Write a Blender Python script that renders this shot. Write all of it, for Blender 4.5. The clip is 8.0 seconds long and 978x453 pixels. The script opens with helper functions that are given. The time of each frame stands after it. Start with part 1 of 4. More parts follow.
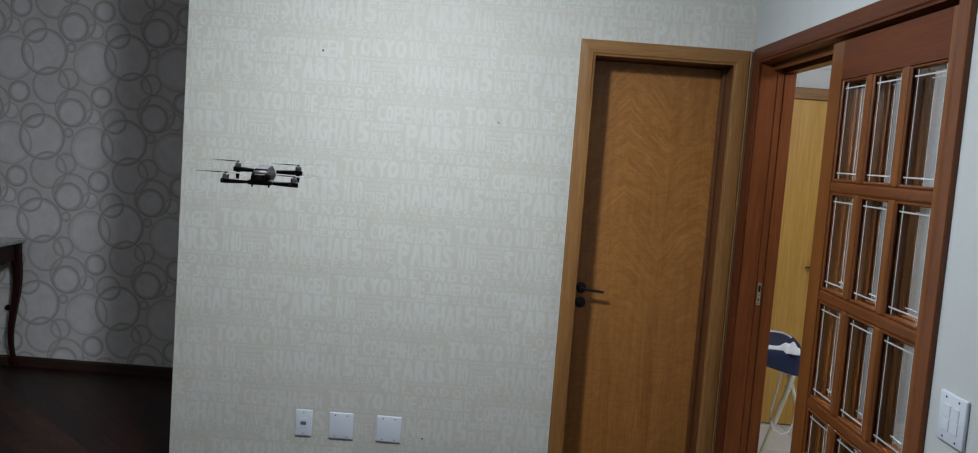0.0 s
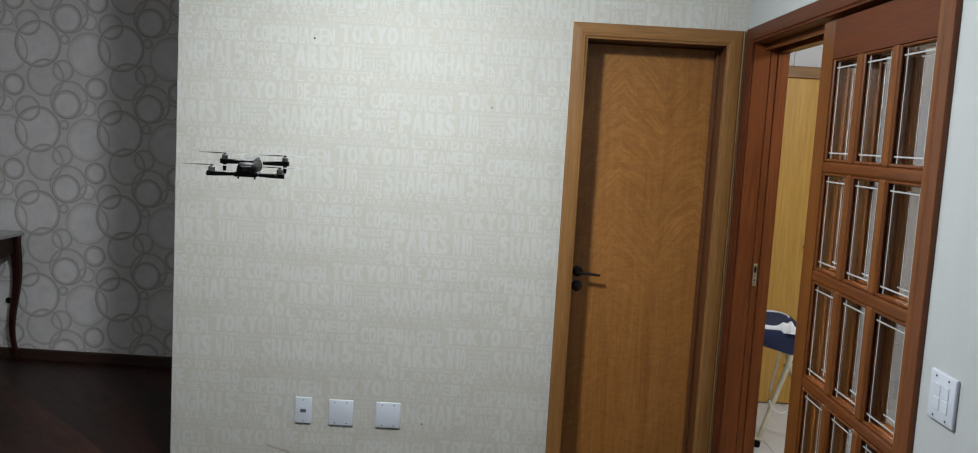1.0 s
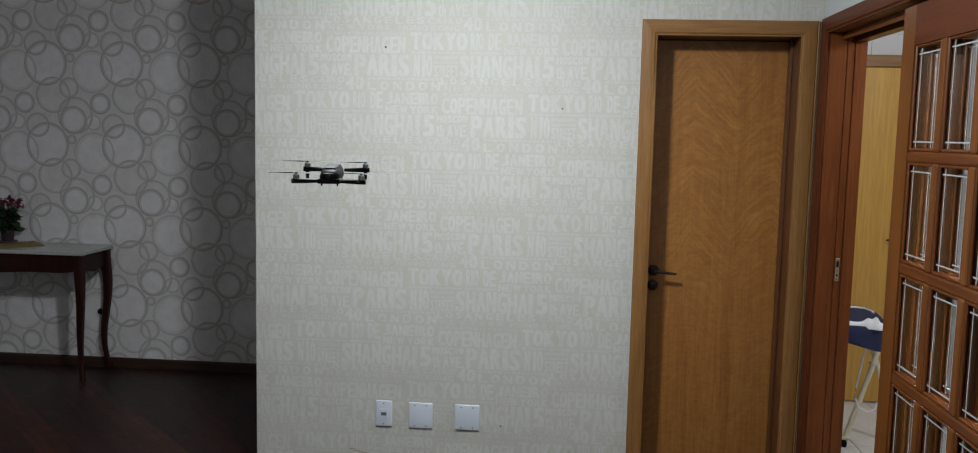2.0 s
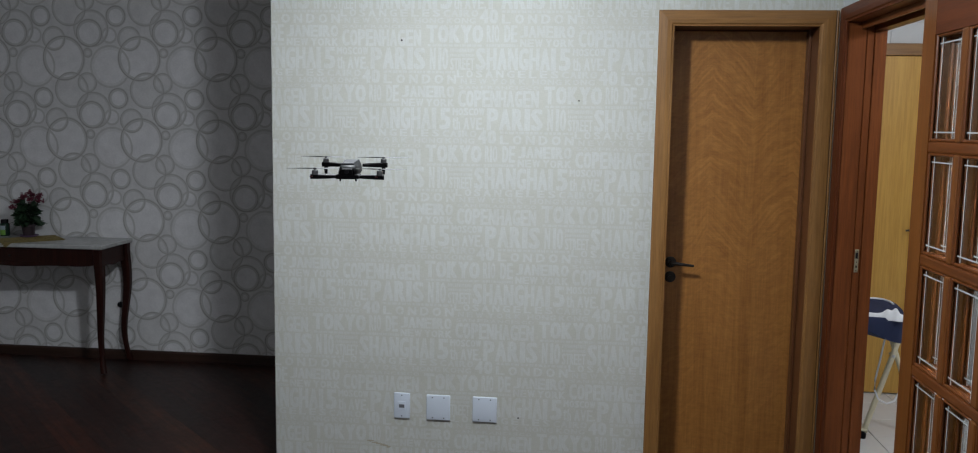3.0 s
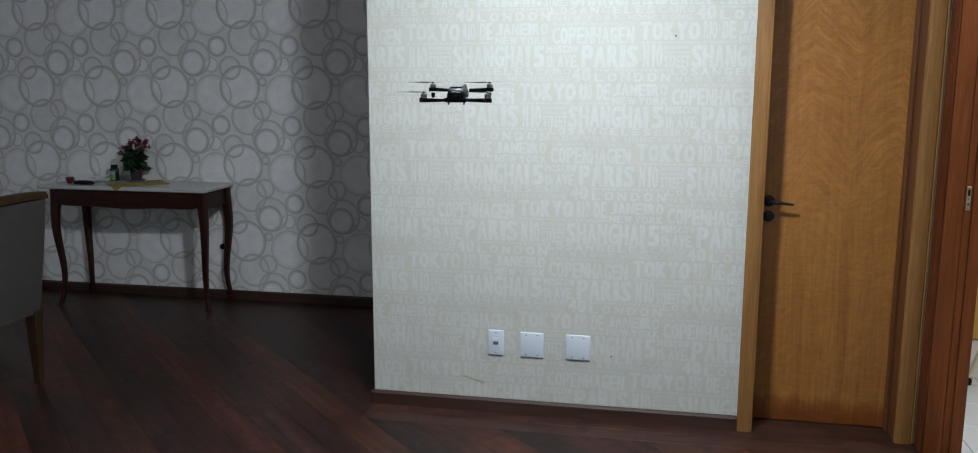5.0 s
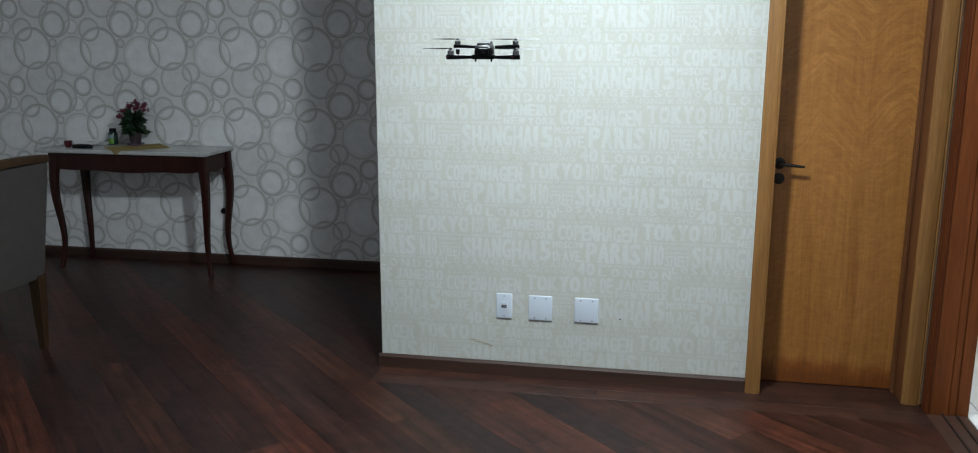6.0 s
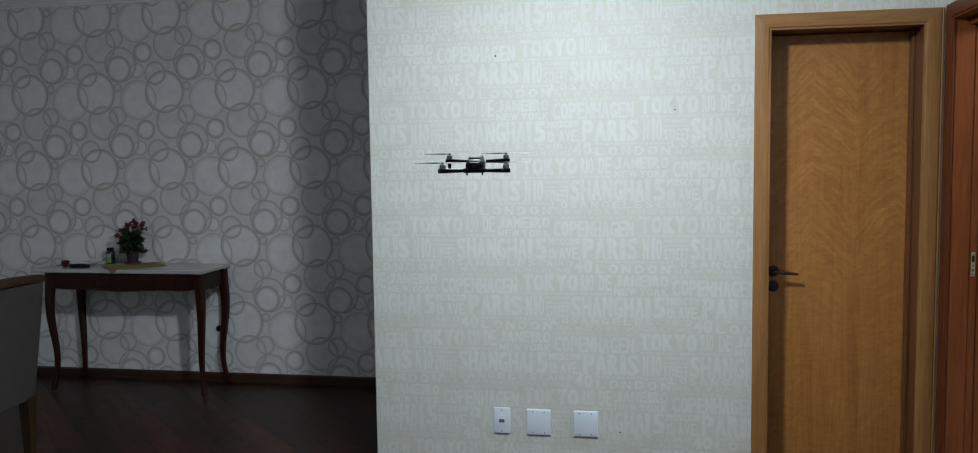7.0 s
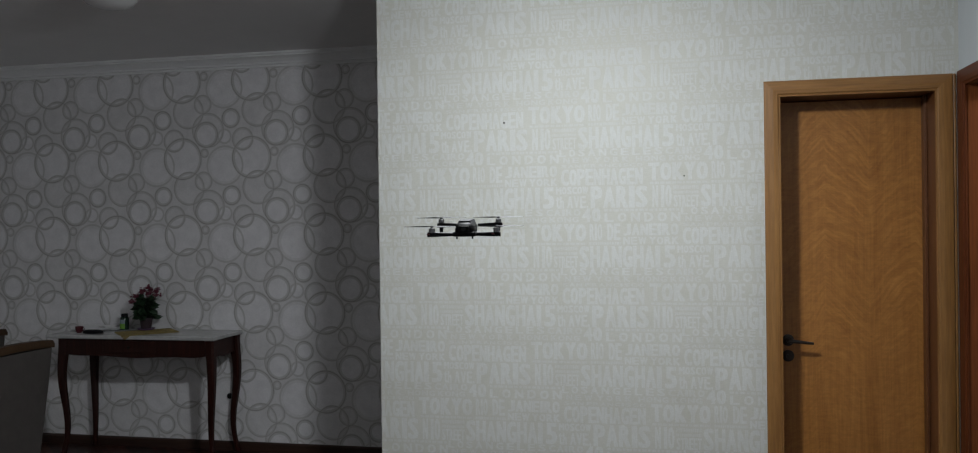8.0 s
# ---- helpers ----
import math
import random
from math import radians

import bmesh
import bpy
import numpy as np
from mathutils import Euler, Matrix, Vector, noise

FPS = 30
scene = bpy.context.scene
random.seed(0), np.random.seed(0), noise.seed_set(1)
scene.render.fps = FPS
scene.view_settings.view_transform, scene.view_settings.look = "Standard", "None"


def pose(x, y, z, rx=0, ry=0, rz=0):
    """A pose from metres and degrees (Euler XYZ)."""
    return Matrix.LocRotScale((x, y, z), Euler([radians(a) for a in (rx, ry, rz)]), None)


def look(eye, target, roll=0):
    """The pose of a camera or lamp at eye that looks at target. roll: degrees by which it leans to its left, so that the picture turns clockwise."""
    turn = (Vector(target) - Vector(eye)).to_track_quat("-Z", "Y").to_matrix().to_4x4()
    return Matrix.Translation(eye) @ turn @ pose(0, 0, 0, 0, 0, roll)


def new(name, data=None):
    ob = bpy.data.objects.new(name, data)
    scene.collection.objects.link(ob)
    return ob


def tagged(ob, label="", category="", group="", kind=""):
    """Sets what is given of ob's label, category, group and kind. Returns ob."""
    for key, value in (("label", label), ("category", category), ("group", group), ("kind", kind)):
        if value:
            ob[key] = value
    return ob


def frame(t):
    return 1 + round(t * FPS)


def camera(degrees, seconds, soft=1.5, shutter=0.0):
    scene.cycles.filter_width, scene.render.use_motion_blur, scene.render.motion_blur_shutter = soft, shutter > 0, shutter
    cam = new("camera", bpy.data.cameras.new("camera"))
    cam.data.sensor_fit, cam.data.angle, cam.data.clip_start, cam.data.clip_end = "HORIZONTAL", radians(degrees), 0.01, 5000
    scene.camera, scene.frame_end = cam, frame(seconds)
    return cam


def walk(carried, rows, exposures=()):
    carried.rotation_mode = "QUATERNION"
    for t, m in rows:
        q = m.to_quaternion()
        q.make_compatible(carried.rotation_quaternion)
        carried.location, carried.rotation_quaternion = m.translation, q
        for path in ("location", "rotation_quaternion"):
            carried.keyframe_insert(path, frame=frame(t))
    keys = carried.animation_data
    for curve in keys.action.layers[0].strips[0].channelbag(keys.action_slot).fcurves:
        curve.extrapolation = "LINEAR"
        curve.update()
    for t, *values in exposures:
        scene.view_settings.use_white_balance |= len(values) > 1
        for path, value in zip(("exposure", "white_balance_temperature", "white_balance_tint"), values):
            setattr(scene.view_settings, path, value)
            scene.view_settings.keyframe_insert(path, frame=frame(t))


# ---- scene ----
cam = camera(58.2, 8.0, soft=1.1)
PATH = [
    (0, (1.405, -3.92, 1.651), (1.397, -1.928, 1.477), 4.3),
    (0.5, (1.412, -3.911, 1.662), (1.468, -1.922, 1.456), 4.6),
    (1, (1.436, -3.921, 1.662), (1.425, -1.932, 1.45), 3.3),
    (1.5, (1.425, -3.934, 1.653), (1.317, -1.947, 1.447), 2.0),
    (3, (1.41, -3.937, 1.663), (1.208, -1.961, 1.432), 0.9),
    (3.5, (1.404, -3.926, 1.662), (1.184, -1.954, 1.417), 0.9),
    (4, (1.398, -3.921, 1.662), (1.112, -1.96, 1.394), 0.6),
    (4.5, (1.382, -3.92, 1.646), (1.06, -1.968, 1.353), 0.4),
    (5, (1.363, -3.967, 1.602), (0.979, -2.034, 1.263), 0.1),
    (5.2, (1.351, -3.967, 1.596), (0.955, -2.038, 1.228), 0.1),
    (6.3, (1.277, -3.953, 1.585), (0.93, -2.028, 1.168), -0.2),
    (6.5, (1.278, -3.966, 1.587), (0.93, -2.027, 1.242), -0.6),
    (7, (1.298, -3.967, 1.582), (0.934, -2.007, 1.421), -0.8),
    (7.5, (1.333, -3.935, 1.591), (0.949, -1.973, 1.535), -0.8),
    (8, (1.36, -3.922, 1.571), (0.944, -1.966, 1.566), -0.7),
]
walk(cam, [(t, look(e, a, r)) for t, e, a, r in PATH], exposures=[
    (0.0, -0.14, 6600, 10), (0.5, 0.0, 6750, 10), (1.0, 0.13, 6920, 10), (1.5, -0.02, 6950, 11), (3.0, -0.06, 6550, 10), (4.0, 0.2, 6500, 10), (4.5, 0.25, 6500, 10),
    (5.0, 0.36, 6450, 8), (6.5, 0.55, 6350, 3), (7.0, 0.18, 6400, 6), (7.5, -0.12, 6650, 10), (8.0, -0.22, 6750, 11)])

# ---- light ----
world = bpy.data.worlds.new("world")
scene.world = world
world.use_nodes = True
world.node_tree.nodes["Background"].inputs[0].default_value = (0.5, 0.6, 0.75, 1)
world.node_tree.nodes["Background"].inputs[1].default_value = 0.02

LAMP = (0.95, -1.49, 2.51)


def bulb(name, at, watts, radius, colour):
    data = bpy.data.lights.new(name, "POINT")
    data.energy, data.shadow_soft_size, data.color = watts, radius, colour
    ob = new(name, data)
    ob.matrix_world = pose(*at)
    return ob


# the lit dome: a glow all round and a stronger one straight down
bulb("living_room_bulb", LAMP, 62, 0.07, (0.92, 1.0, 1.06))
glow = bpy.data.lights.new("living_room_glow", "AREA")
glow.shape, glow.size, glow.energy, glow.color = "DISK", 0.26, 33, (0.92, 1.0, 1.06)
new("living_room_glow", glow).matrix_world = pose(LAMP[0], LAMP[1], 2.55)
bulb("kitchen_bulb", (3.35, -0.38, 2.25), 42, 0.10, (0.98, 1.0, 1.02))


# ---- materials ----
def shader(name, rough=0.5, metal=0.0, spec=0.5):
    m = bpy.data.materials.new(name)
    m.use_nodes = True
    b = m.node_tree.nodes["Principled BSDF"]
    b.inputs["Roughness"].default_value = rough
    b.inputs["Metallic"].default_value = metal
    b.inputs["Specular IOR Level"].default_value = spec
    return m, m.node_tree.nodes, m.node_tree.links, b


def coords(nodes, links, scale=(1, 1, 1), turn=(0, 0, 0)):
    tc, mp = nodes.new("ShaderNodeTexCoord"), nodes.new("ShaderNodeMapping")
    mp.inputs["Scale"].default_value = scale
    mp.inputs["Rotation"].default_value = turn
    links.new(tc.outputs["Object"], mp.inputs["Vector"])
    return mp.outputs["Vector"]


def noise_tex(nodes, links, vec, scale, detail=4, rough=0.6, distort=0.0):
    n = nodes.new("ShaderNodeTexNoise")
    n.inputs["Scale"].default_value = scale
    n.inputs["Detail"].default_value = detail
    n.inputs["Roughness"].default_value = rough
    n.inputs["Distortion"].default_value = distort
    links.new(vec, n.inputs["Vector"])
    return n.outputs["Fac"]


def ramp(nodes, links, fac, stops):
    r = nodes.new("ShaderNodeValToRGB")
    e = r.color_ramp.elements
    while len(e) < len(stops):
        e.new(0.5)
    for el, (p, c) in zip(e, stops):
        el.position, el.color = p, (*c, 1)
    links.new(fac, r.inputs["Fac"])
    return r.outputs["Color"]


def mix(nodes, links, a, b, fac, mode="MIX"):
    n = nodes.new("ShaderNodeMix")
    n.data_type, n.blend_type = "RGBA", mode
    for socket, v in ((n.inputs[6], a), (n.inputs[7], b)):
        if isinstance(v, tuple):
            socket.default_value = (*v, 1)
        else:
            links.new(v, socket)
    if isinstance(fac, float):
        n.inputs[0].default_value = fac
    else:
        links.new(fac, n.inputs[0])
    return n.outputs[2]


def bump(nodes, links, b, height, strength, distance=0.002):
    n = nodes.new("ShaderNodeBump")
    n.inputs["Strength"].default_value = strength
    n.inputs["Distance"].default_value = distance
    links.new(height, n.inputs["Height"])
    links.new(n.outputs["Normal"], b.inputs["Normal"])


def dim(c, k):
    return tuple(v * k for v in c)


def plain(name, colour, rough=0.5, metal=0.0, vary=0.12, scale=30, relief=0.1, spec=0.5, stretch=(1, 1, 1)):
    """A surface of one colour with large stains and fine grain."""
    m, nodes, links, b = shader(name, rough, metal, spec)
    v = coords(nodes, links, stretch)
    big = noise_tex(nodes, links, v, scale * 0.08, 3)
    fine = noise_tex(nodes, links, v, scale, 6, 0.7)
    a = ramp(nodes, links, big, [(0.3, dim(colour, 1 - vary)), (0.7, dim(colour, 1 + vary * 0.5))])
    c = mix(nodes, links, a, ramp(nodes, links, fine, [(0.3, dim(colour, 1 - vary)), (0.7, dim(colour, 1 + vary))]), 0.5)
    links.new(c, b.inputs["Base Color"])
    bump(nodes, links, b, fine, relief)
    return m


def patchy(name, worn, full, rough, spec=0.5):
    """A print that is bold in places and worn thin in others, on woven-textured paper."""
    m, nodes, links, b = shader(name, rough, 0.0, spec)
    v = coords(nodes, links)
    c = ramp(nodes, links, noise_tex(nodes, links, v, 9, 3), [(0.36, worn), (0.56, full)])
    fine = noise_tex(nodes, links, v, 330, 6, 0.7)
    for stretch in ((45, 45, 420), (420, 420, 45)):          # linen threads both ways
        thread = noise_tex(nodes, links, coords(nodes, links, stretch), 1.0, 3, 0.6)
        c = mix(nodes, links, c, ramp(nodes, links, thread, [(0.3, (0.945, 0.945, 0.94)), (0.7, (1.055, 1.055, 1.06))]), 1.0, "MULTIPLY")
    c = mix(nodes, links, c, ramp(nodes, links, fine, [(0.3, (0.95, 0.95, 0.95)), (0.7, (1.05, 1.05, 1.05))]), 1.0, "MULTIPLY")
    links.new(c, b.inputs["Base Color"])
    bump(nodes, links, b, fine, 0.6)
    return m


def wood(name, dark, light, axis="z", rough=0.35, grain=1.0, figure=0.0, random_tone=0.0, relief=0.15, spec=0.5, joined=False):
    """Wood with its fibres along one axis; figure adds cross-banded flame."""
    m, nodes, links, b = shader(name, rough, 0, spec)
    long_, short = 1.2 * grain, 26.0 * grain
    s = {"x": (long_, short, short), "y": (short, long_, short), "z": (short, short, long_)}[axis]
    v = coords(nodes, links, s)
    fibre = noise_tex(nodes, links, v, 1.0, 6, 0.65, 0.6)
    pores = noise_tex(nodes, links, coords(nodes, links, tuple(k * 5 for k in s)), 1.0, 4, 0.7)
    mid = tuple((p + q) / 2 for p, q in zip(dark, light))
    spread = 0.15 if random_tone else 0.22
    c = ramp(nodes, links, fibre, [(0.5 - spread, dark), (0.5, mid), (0.5 + spread, light)])
    c = mix(nodes, links, c, ramp(nodes, links, pores, [(0.35, dim(mid, 0.72)), (0.6, (1, 1, 1))]), 0.3, "MULTIPLY")
    if figure:
        plainv = coords(nodes, links)
        sep, com = nodes.new("ShaderNodeSeparateXYZ"), nodes.new("ShaderNodeCombineXYZ")
        links.new(plainv, sep.inputs[0])

        def calc(op, a, b=None):
            n = nodes.new("ShaderNodeMath")
            n.operation = op
            for socket, v in zip(n.inputs, (a, b)):
                if isinstance(v, float):
                    socket.default_value = v
                elif v is not None:
                    links.new(v, socket)
            return n.outputs[0]

        # book-matched leaves 0.185 wide: slanting streaks that meet in points, strongest in the upper half
        fold = calc("PINGPONG", calc("ADD", sep.outputs[0], 0.17), 0.185)
        wobble = noise_tex(nodes, links, coords(nodes, links, (5.5, 5.5, 3.0)), 1.0, 4, 0.55)
        level = calc("ADD", calc("ADD", sep.outputs[2], calc("MULTIPLY", fold, 0.95)), calc("MULTIPLY", wobble, 0.17))
        links.new(calc("MULTIPLY", sep.outputs[0], 9.0), com.inputs[0])
        links.new(calc("MULTIPLY", level, 46.0), com.inputs[2])
        streak = noise_tex(nodes, links, com.outputs[0], 1.0, 5, 0.62, 0.5)
        mask = ramp(nodes, links, noise_tex(nodes, links, coords(nodes, links, (3.5, 3.5, 1.6)), 1.0, 2), [(0.30, (0.2, 0.2, 0.2)), (0.60, (1, 1, 1))])
        height = ramp(nodes, links, calc("MULTIPLY", sep.outputs[2], 0.5), [(0.15, (0.3, 0.3, 0.3)), (0.6, (1, 1, 1))])
        patch = calc("MULTIPLY", mask, calc("MULTIPLY", height, figure))
        c = mix(nodes, links, c, ramp(nodes, links, streak, [(0.30, dim(dark, 1.0)), (0.5, mid), (0.70, dim(light, 1.15))]), patch)
        # short ripples across the leaf
        ripple = noise_tex(nodes, links, coords(nodes, links, (22, 22, 95)), 1.0, 3, 0.6, 0.8)
        c = mix(nodes, links, c, ramp(nodes, links, ripple, [(0.32, (0.80, 0.76, 0.72)), (0.68, (1.20, 1.22, 1.24))]), 0.5, "MULTIPLY")
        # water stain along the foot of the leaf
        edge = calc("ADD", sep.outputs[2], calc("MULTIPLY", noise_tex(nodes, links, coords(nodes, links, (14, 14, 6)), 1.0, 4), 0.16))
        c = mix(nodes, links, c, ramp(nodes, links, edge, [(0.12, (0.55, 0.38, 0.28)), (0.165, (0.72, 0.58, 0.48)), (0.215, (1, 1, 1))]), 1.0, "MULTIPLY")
    if random_tone:
        tone = nodes.new("ShaderNodeNewGeometry").outputs["Random Per Island"] if joined else nodes.new("ShaderNodeObjectInfo").outputs["Random"]
        c = mix(nodes, links, c, ramp(nodes, links, tone,
                [(0.0, (0.45, 0.46, 0.54)), (0.3, (0.78, 0.68, 0.68)), (0.65, (1.08, 0.92, 0.86)), (0.92, (1.7, 1.36, 1.15))]), random_tone, "MULTIPLY")
        # trodden patches, lighter scratches along the fibres
        where = nodes.new("ShaderNodeNewGeometry").outputs["Position"]
        c = mix(nodes, links, c, ramp(nodes, links, noise_tex(nodes, links, where, 9, 5, 0.7), [(0.34, (0.60, 0.56, 0.56)), (0.5, (1.0, 0.97, 0.96)), (0.66, (1.55, 1.40, 1.32))]), 0.85, "MULTIPLY")
        c = mix(nodes, links, c, ramp(nodes, links, noise_tex(nodes, links, where, 110, 4, 0.8), [(0.3, (0.36, 0.36, 0.36)), (0.7, (1.75, 1.68, 1.62))]), 0.95, "MULTIPLY")
    links.new(c, b.inputs["Base Color"])
    rr = nodes.new("ShaderNodeMapRange")
    rr.inputs["To Min"].default_value, rr.inputs["To Max"].default_value = rough * 0.8, rough * 1.3
    links.new(noise_tex(nodes, links, nodes.new("ShaderNodeNewGeometry").outputs["Position"], 22, 5, 0.7) if random_tone else fibre, rr.inputs["Value"])
    links.new(rr.outputs["Result"], b.inputs["Roughness"])
    bump(nodes, links, b, pores, relief, 0.001)
    return m


M_PAPER = patchy("cream_wallpaper", (0.446, 0.445, 0.398), (0.464, 0.465, 0.424), 0.56, 0.6)
M_PRINT = patchy("pearl_print", (0.492, 0.499, 0.476), (0.517, 0.528, 0.511), 0.62, 0.4)
M_SHADE = patchy("faded_print", (0.482, 0.488, 0.463), (0.500, 0.509, 0.489), 0.60, 0.42)
M_GREY = plain("grey_wallpaper", (0.80, 0.79, 0.80), 0.6, 0, 0.17, 150, 0.4)
M_DISC = plain("pale_disc_print", (0.87, 0.86, 0.88), 0.5, 0, 0.17, 150, 0.4)
M_RING = plain("dark_ring_print", (0.42, 0.405, 0.395), 0.55, 0, 0.3, 90, 0.2)
M_HALO2 = plain("faint_ring_print", (0.675, 0.672, 0.67), 0.55, 0, 0.15, 150, 0.2)
M_HALO = plain("soft_ring_print", (0.655, 0.64, 0.635), 0.55, 0, 0.15, 150, 0.2)
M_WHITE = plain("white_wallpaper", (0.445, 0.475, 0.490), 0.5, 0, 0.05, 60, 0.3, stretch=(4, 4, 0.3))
# near-white so the unseen west and south walls bounce fill light
M_BOUNCE = plain("bounce_white_paint", (0.87, 0.87, 0.86), 0.7, 0, 0.04, 60, 0.1)
M_CEIL = plain("ceiling_paint", (0.88, 0.87, 0.87), 0.8, 0, 0.04, 60, 0.1)
M_PLASTER = plain("crown_plaster", (0.86, 0.86, 0.87), 0.6, 0, 0.05, 60, 0.1)
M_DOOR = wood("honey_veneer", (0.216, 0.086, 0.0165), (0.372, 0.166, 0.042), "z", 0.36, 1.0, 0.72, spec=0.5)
M_CASE = wood("honey_casing", (0.195, 0.088, 0.024), (0.282, 0.142, 0.043), "z", 0.38)
M_CASE_X = wood("honey_casing_across", (0.195, 0.088, 0.024), (0.282, 0.142, 0.043), "x", 0.38)
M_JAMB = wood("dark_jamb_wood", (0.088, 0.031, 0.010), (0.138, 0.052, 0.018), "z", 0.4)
M_RED = wood("red_brown_wood", (0.092, 0.024, 0.005), (0.172, 0.050, 0.010), "z", 0.3, spec=0.45)
M_RED_Y = wood("red_brown_wood_across", (0.092, 0.024, 0.005), (0.172, 0.050, 0.010), "y", 0.3, spec=0.45)
M_STILE = wood("orange_brown_stile_wood", (0.118, 0.036, 0.0072), (0.195, 0.066, 0.0125), "z", 0.3, spec=0.45)
# darker copies of the red-brown wood; the top rail's tone holds painted-in shade
M_DARKRED = wood("dark_red_wood_and_rail_shade", (0.068, 0.0160, 0.0045), (0.118, 0.030, 0.0080), "y", 0.42, spec=0.2)
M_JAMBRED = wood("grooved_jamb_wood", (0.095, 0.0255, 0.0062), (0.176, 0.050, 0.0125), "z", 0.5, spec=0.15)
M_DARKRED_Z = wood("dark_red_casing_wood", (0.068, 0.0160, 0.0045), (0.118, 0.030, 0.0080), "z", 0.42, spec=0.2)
M_BASE = wood("baseboard_wood", (0.027, 0.0115, 0.0075), (0.058, 0.025, 0.0155), "x", 0.45)
PLANK_TONES = {"slate": ((0.0115, 0.0058, 0.0053), (0.0390, 0.0190, 0.0165)), "brown": ((0.0140, 0.0055, 0.0042), (0.0570, 0.0222, 0.0160)),
               "red": ((0.0134, 0.0048, 0.0037), (0.0640, 0.0227, 0.0152)), "tan": ((0.0175, 0.0072, 0.0048), (0.0680, 0.0280, 0.0180))}
M_PLANK = {tone: wood(tone + "_floor_wood", dark, dim(light, 1.03), "x", 0.40, 1.2, 0, 0.6, 0.9, 0.30) for tone, (dark, light) in PLANK_TONES.items()}
M_FIELD = wood("joined_floor_wood", (0.010, 0.0045, 0.0035), (0.052, 0.022, 0.015), "x", 0.40, 1.2, 0, 1.0, 0.9, 0.30, True)
M_BORDER = wood("red_floor_wood", (0.017, 0.0068, 0.005), (0.056, 0.0235, 0.0165), "x", 0.42, 0.8, 0, 0.4, 0.5)
M_GAP = plain("floor_joint", (0.012, 0.008, 0.006), 0.8)
M_MAHOG = wood("mahogany", (0.016, 0.0039, 0.0028), (0.048, 0.0120, 0.0080), "z", 0.4, spec=0.22)
M_MARBLE = plain("grey_marble", (0.53, 0.53, 0.53), 0.18, 0, 0.3, 26, 0.02)
M_PLATE = plain("white_plastic", (0.53, 0.58, 0.66), 0.35, 0, 0.02, 80, 0.03)
M_DARKPL = plain("dark_socket", (0.10, 0.10, 0.11), 0.4)
M_BLACKM = plain("black_metal", (0.028, 0.024, 0.022), 0.38, 0.6, 0.2, 60, 0.08)
M_STEEL = plain("steel", (0.55, 0.55, 0.56), 0.3, 1.0, 0.1, 60, 0.05)
M_MOTOR = plain("motor_metal", (0.24, 0.24, 0.25), 0.4, 1.0, 0.1, 60, 0.05)
M_BRASS = plain("dull_brass", (0.48, 0.43, 0.30), 0.4, 0.9, 0.15, 80, 0.05)
M_TILE = plain("white_floor_tile", (0.72, 0.73, 0.74), 0.25, 0, 0.05, 20, 0.02)
M_WTILE = plain("white_wall_tile", (0.56, 0.57, 0.58), 0.25, 0, 0.05, 20, 0.03)
M_GROUT = plain("grout", (0.70, 0.70, 0.69), 0.8)
M_YELLOW = wood("pale_yellow_wood", (0.50, 0.275, 0.050), (0.60, 0.345, 0.074), "z", 0.4, 0.7)
M_BLUE = plain("navy_cloth", (0.008, 0.016, 0.058), 0.85, 0, 0.2, 160, 0.4)
M_CLOTH = plain("white_cloth", (0.74, 0.76, 0.80), 0.85, 0, 0.06, 120, 0.4)
M_CREAMM = plain("cream_paint", (0.66, 0.60, 0.43), 0.4, 0, 0.08, 60, 0.05)
M_FABRIC = plain("grey_chair_fabric", (0.046, 0.040, 0.037), 0.95, 0, 0.25, 240, 0.6)
M_OAK = wood("oak", (0.028, 0.014, 0.0065), (0.058, 0.031, 0.0140), "z", 0.5, spec=0.25)
M_BLACKP = plain("black_plastic", (0.0035, 0.0035, 0.005), 0.6, 0, 0.2, 90, 0.05, 0.2)
M_GREYP = plain("grey_shell", (0.020, 0.021, 0.026), 0.5, 0.0, 0.1, 90, 0.03, 0.2)
M_BLADE = plain("blade_plastic", (0.11, 0.11, 0.115), 0.7, 0, 0.1, 90, 0.03, 0.12)
M_LEAF = plain("dark_leaf", (0.026, 0.060, 0.028), 0.45, 0, 0.35, 60, 0.15)
M_PETAL = plain("red_petal", (0.22, 0.045, 0.075), 0.6, 0, 0.3, 60, 0.1)
M_POT = plain("dark_pot", (0.045, 0.028, 0.036), 0.45, 0, 0.15, 60, 0.05)
M_STRAW = plain("woven_straw", (0.27, 0.205, 0.075), 0.85, 0, 0.6, 110, 0.8)
M_GREENB = plain("dark_green_bottle", (0.012, 0.035, 0.022), 0.2, 0, 0.1, 60, 0.02)
M_LABELW = plain("pale_label", (0.26, 0.33, 0.37), 0.5)
M_LABELG = plain("green_label", (0.16, 0.36, 0.05), 0.5)
M_MAROON = plain("maroon_ceramic", (0.085, 0.010, 0.016), 0.4)
M_CAULK = plain("caulk", (0.56, 0.57, 0.57), 0.6)
M_PAPERW = plain("white_sheet", (0.90, 0.90, 0.91), 0.6)
M_PURPLE = plain("purple_saucer", (0.18, 0.11, 0.22), 0.4)
M_CABINET = plain("blue_grey_metal", (0.50, 0.53, 0.60), 0.35, 0.1, 0.05, 40, 0.03)

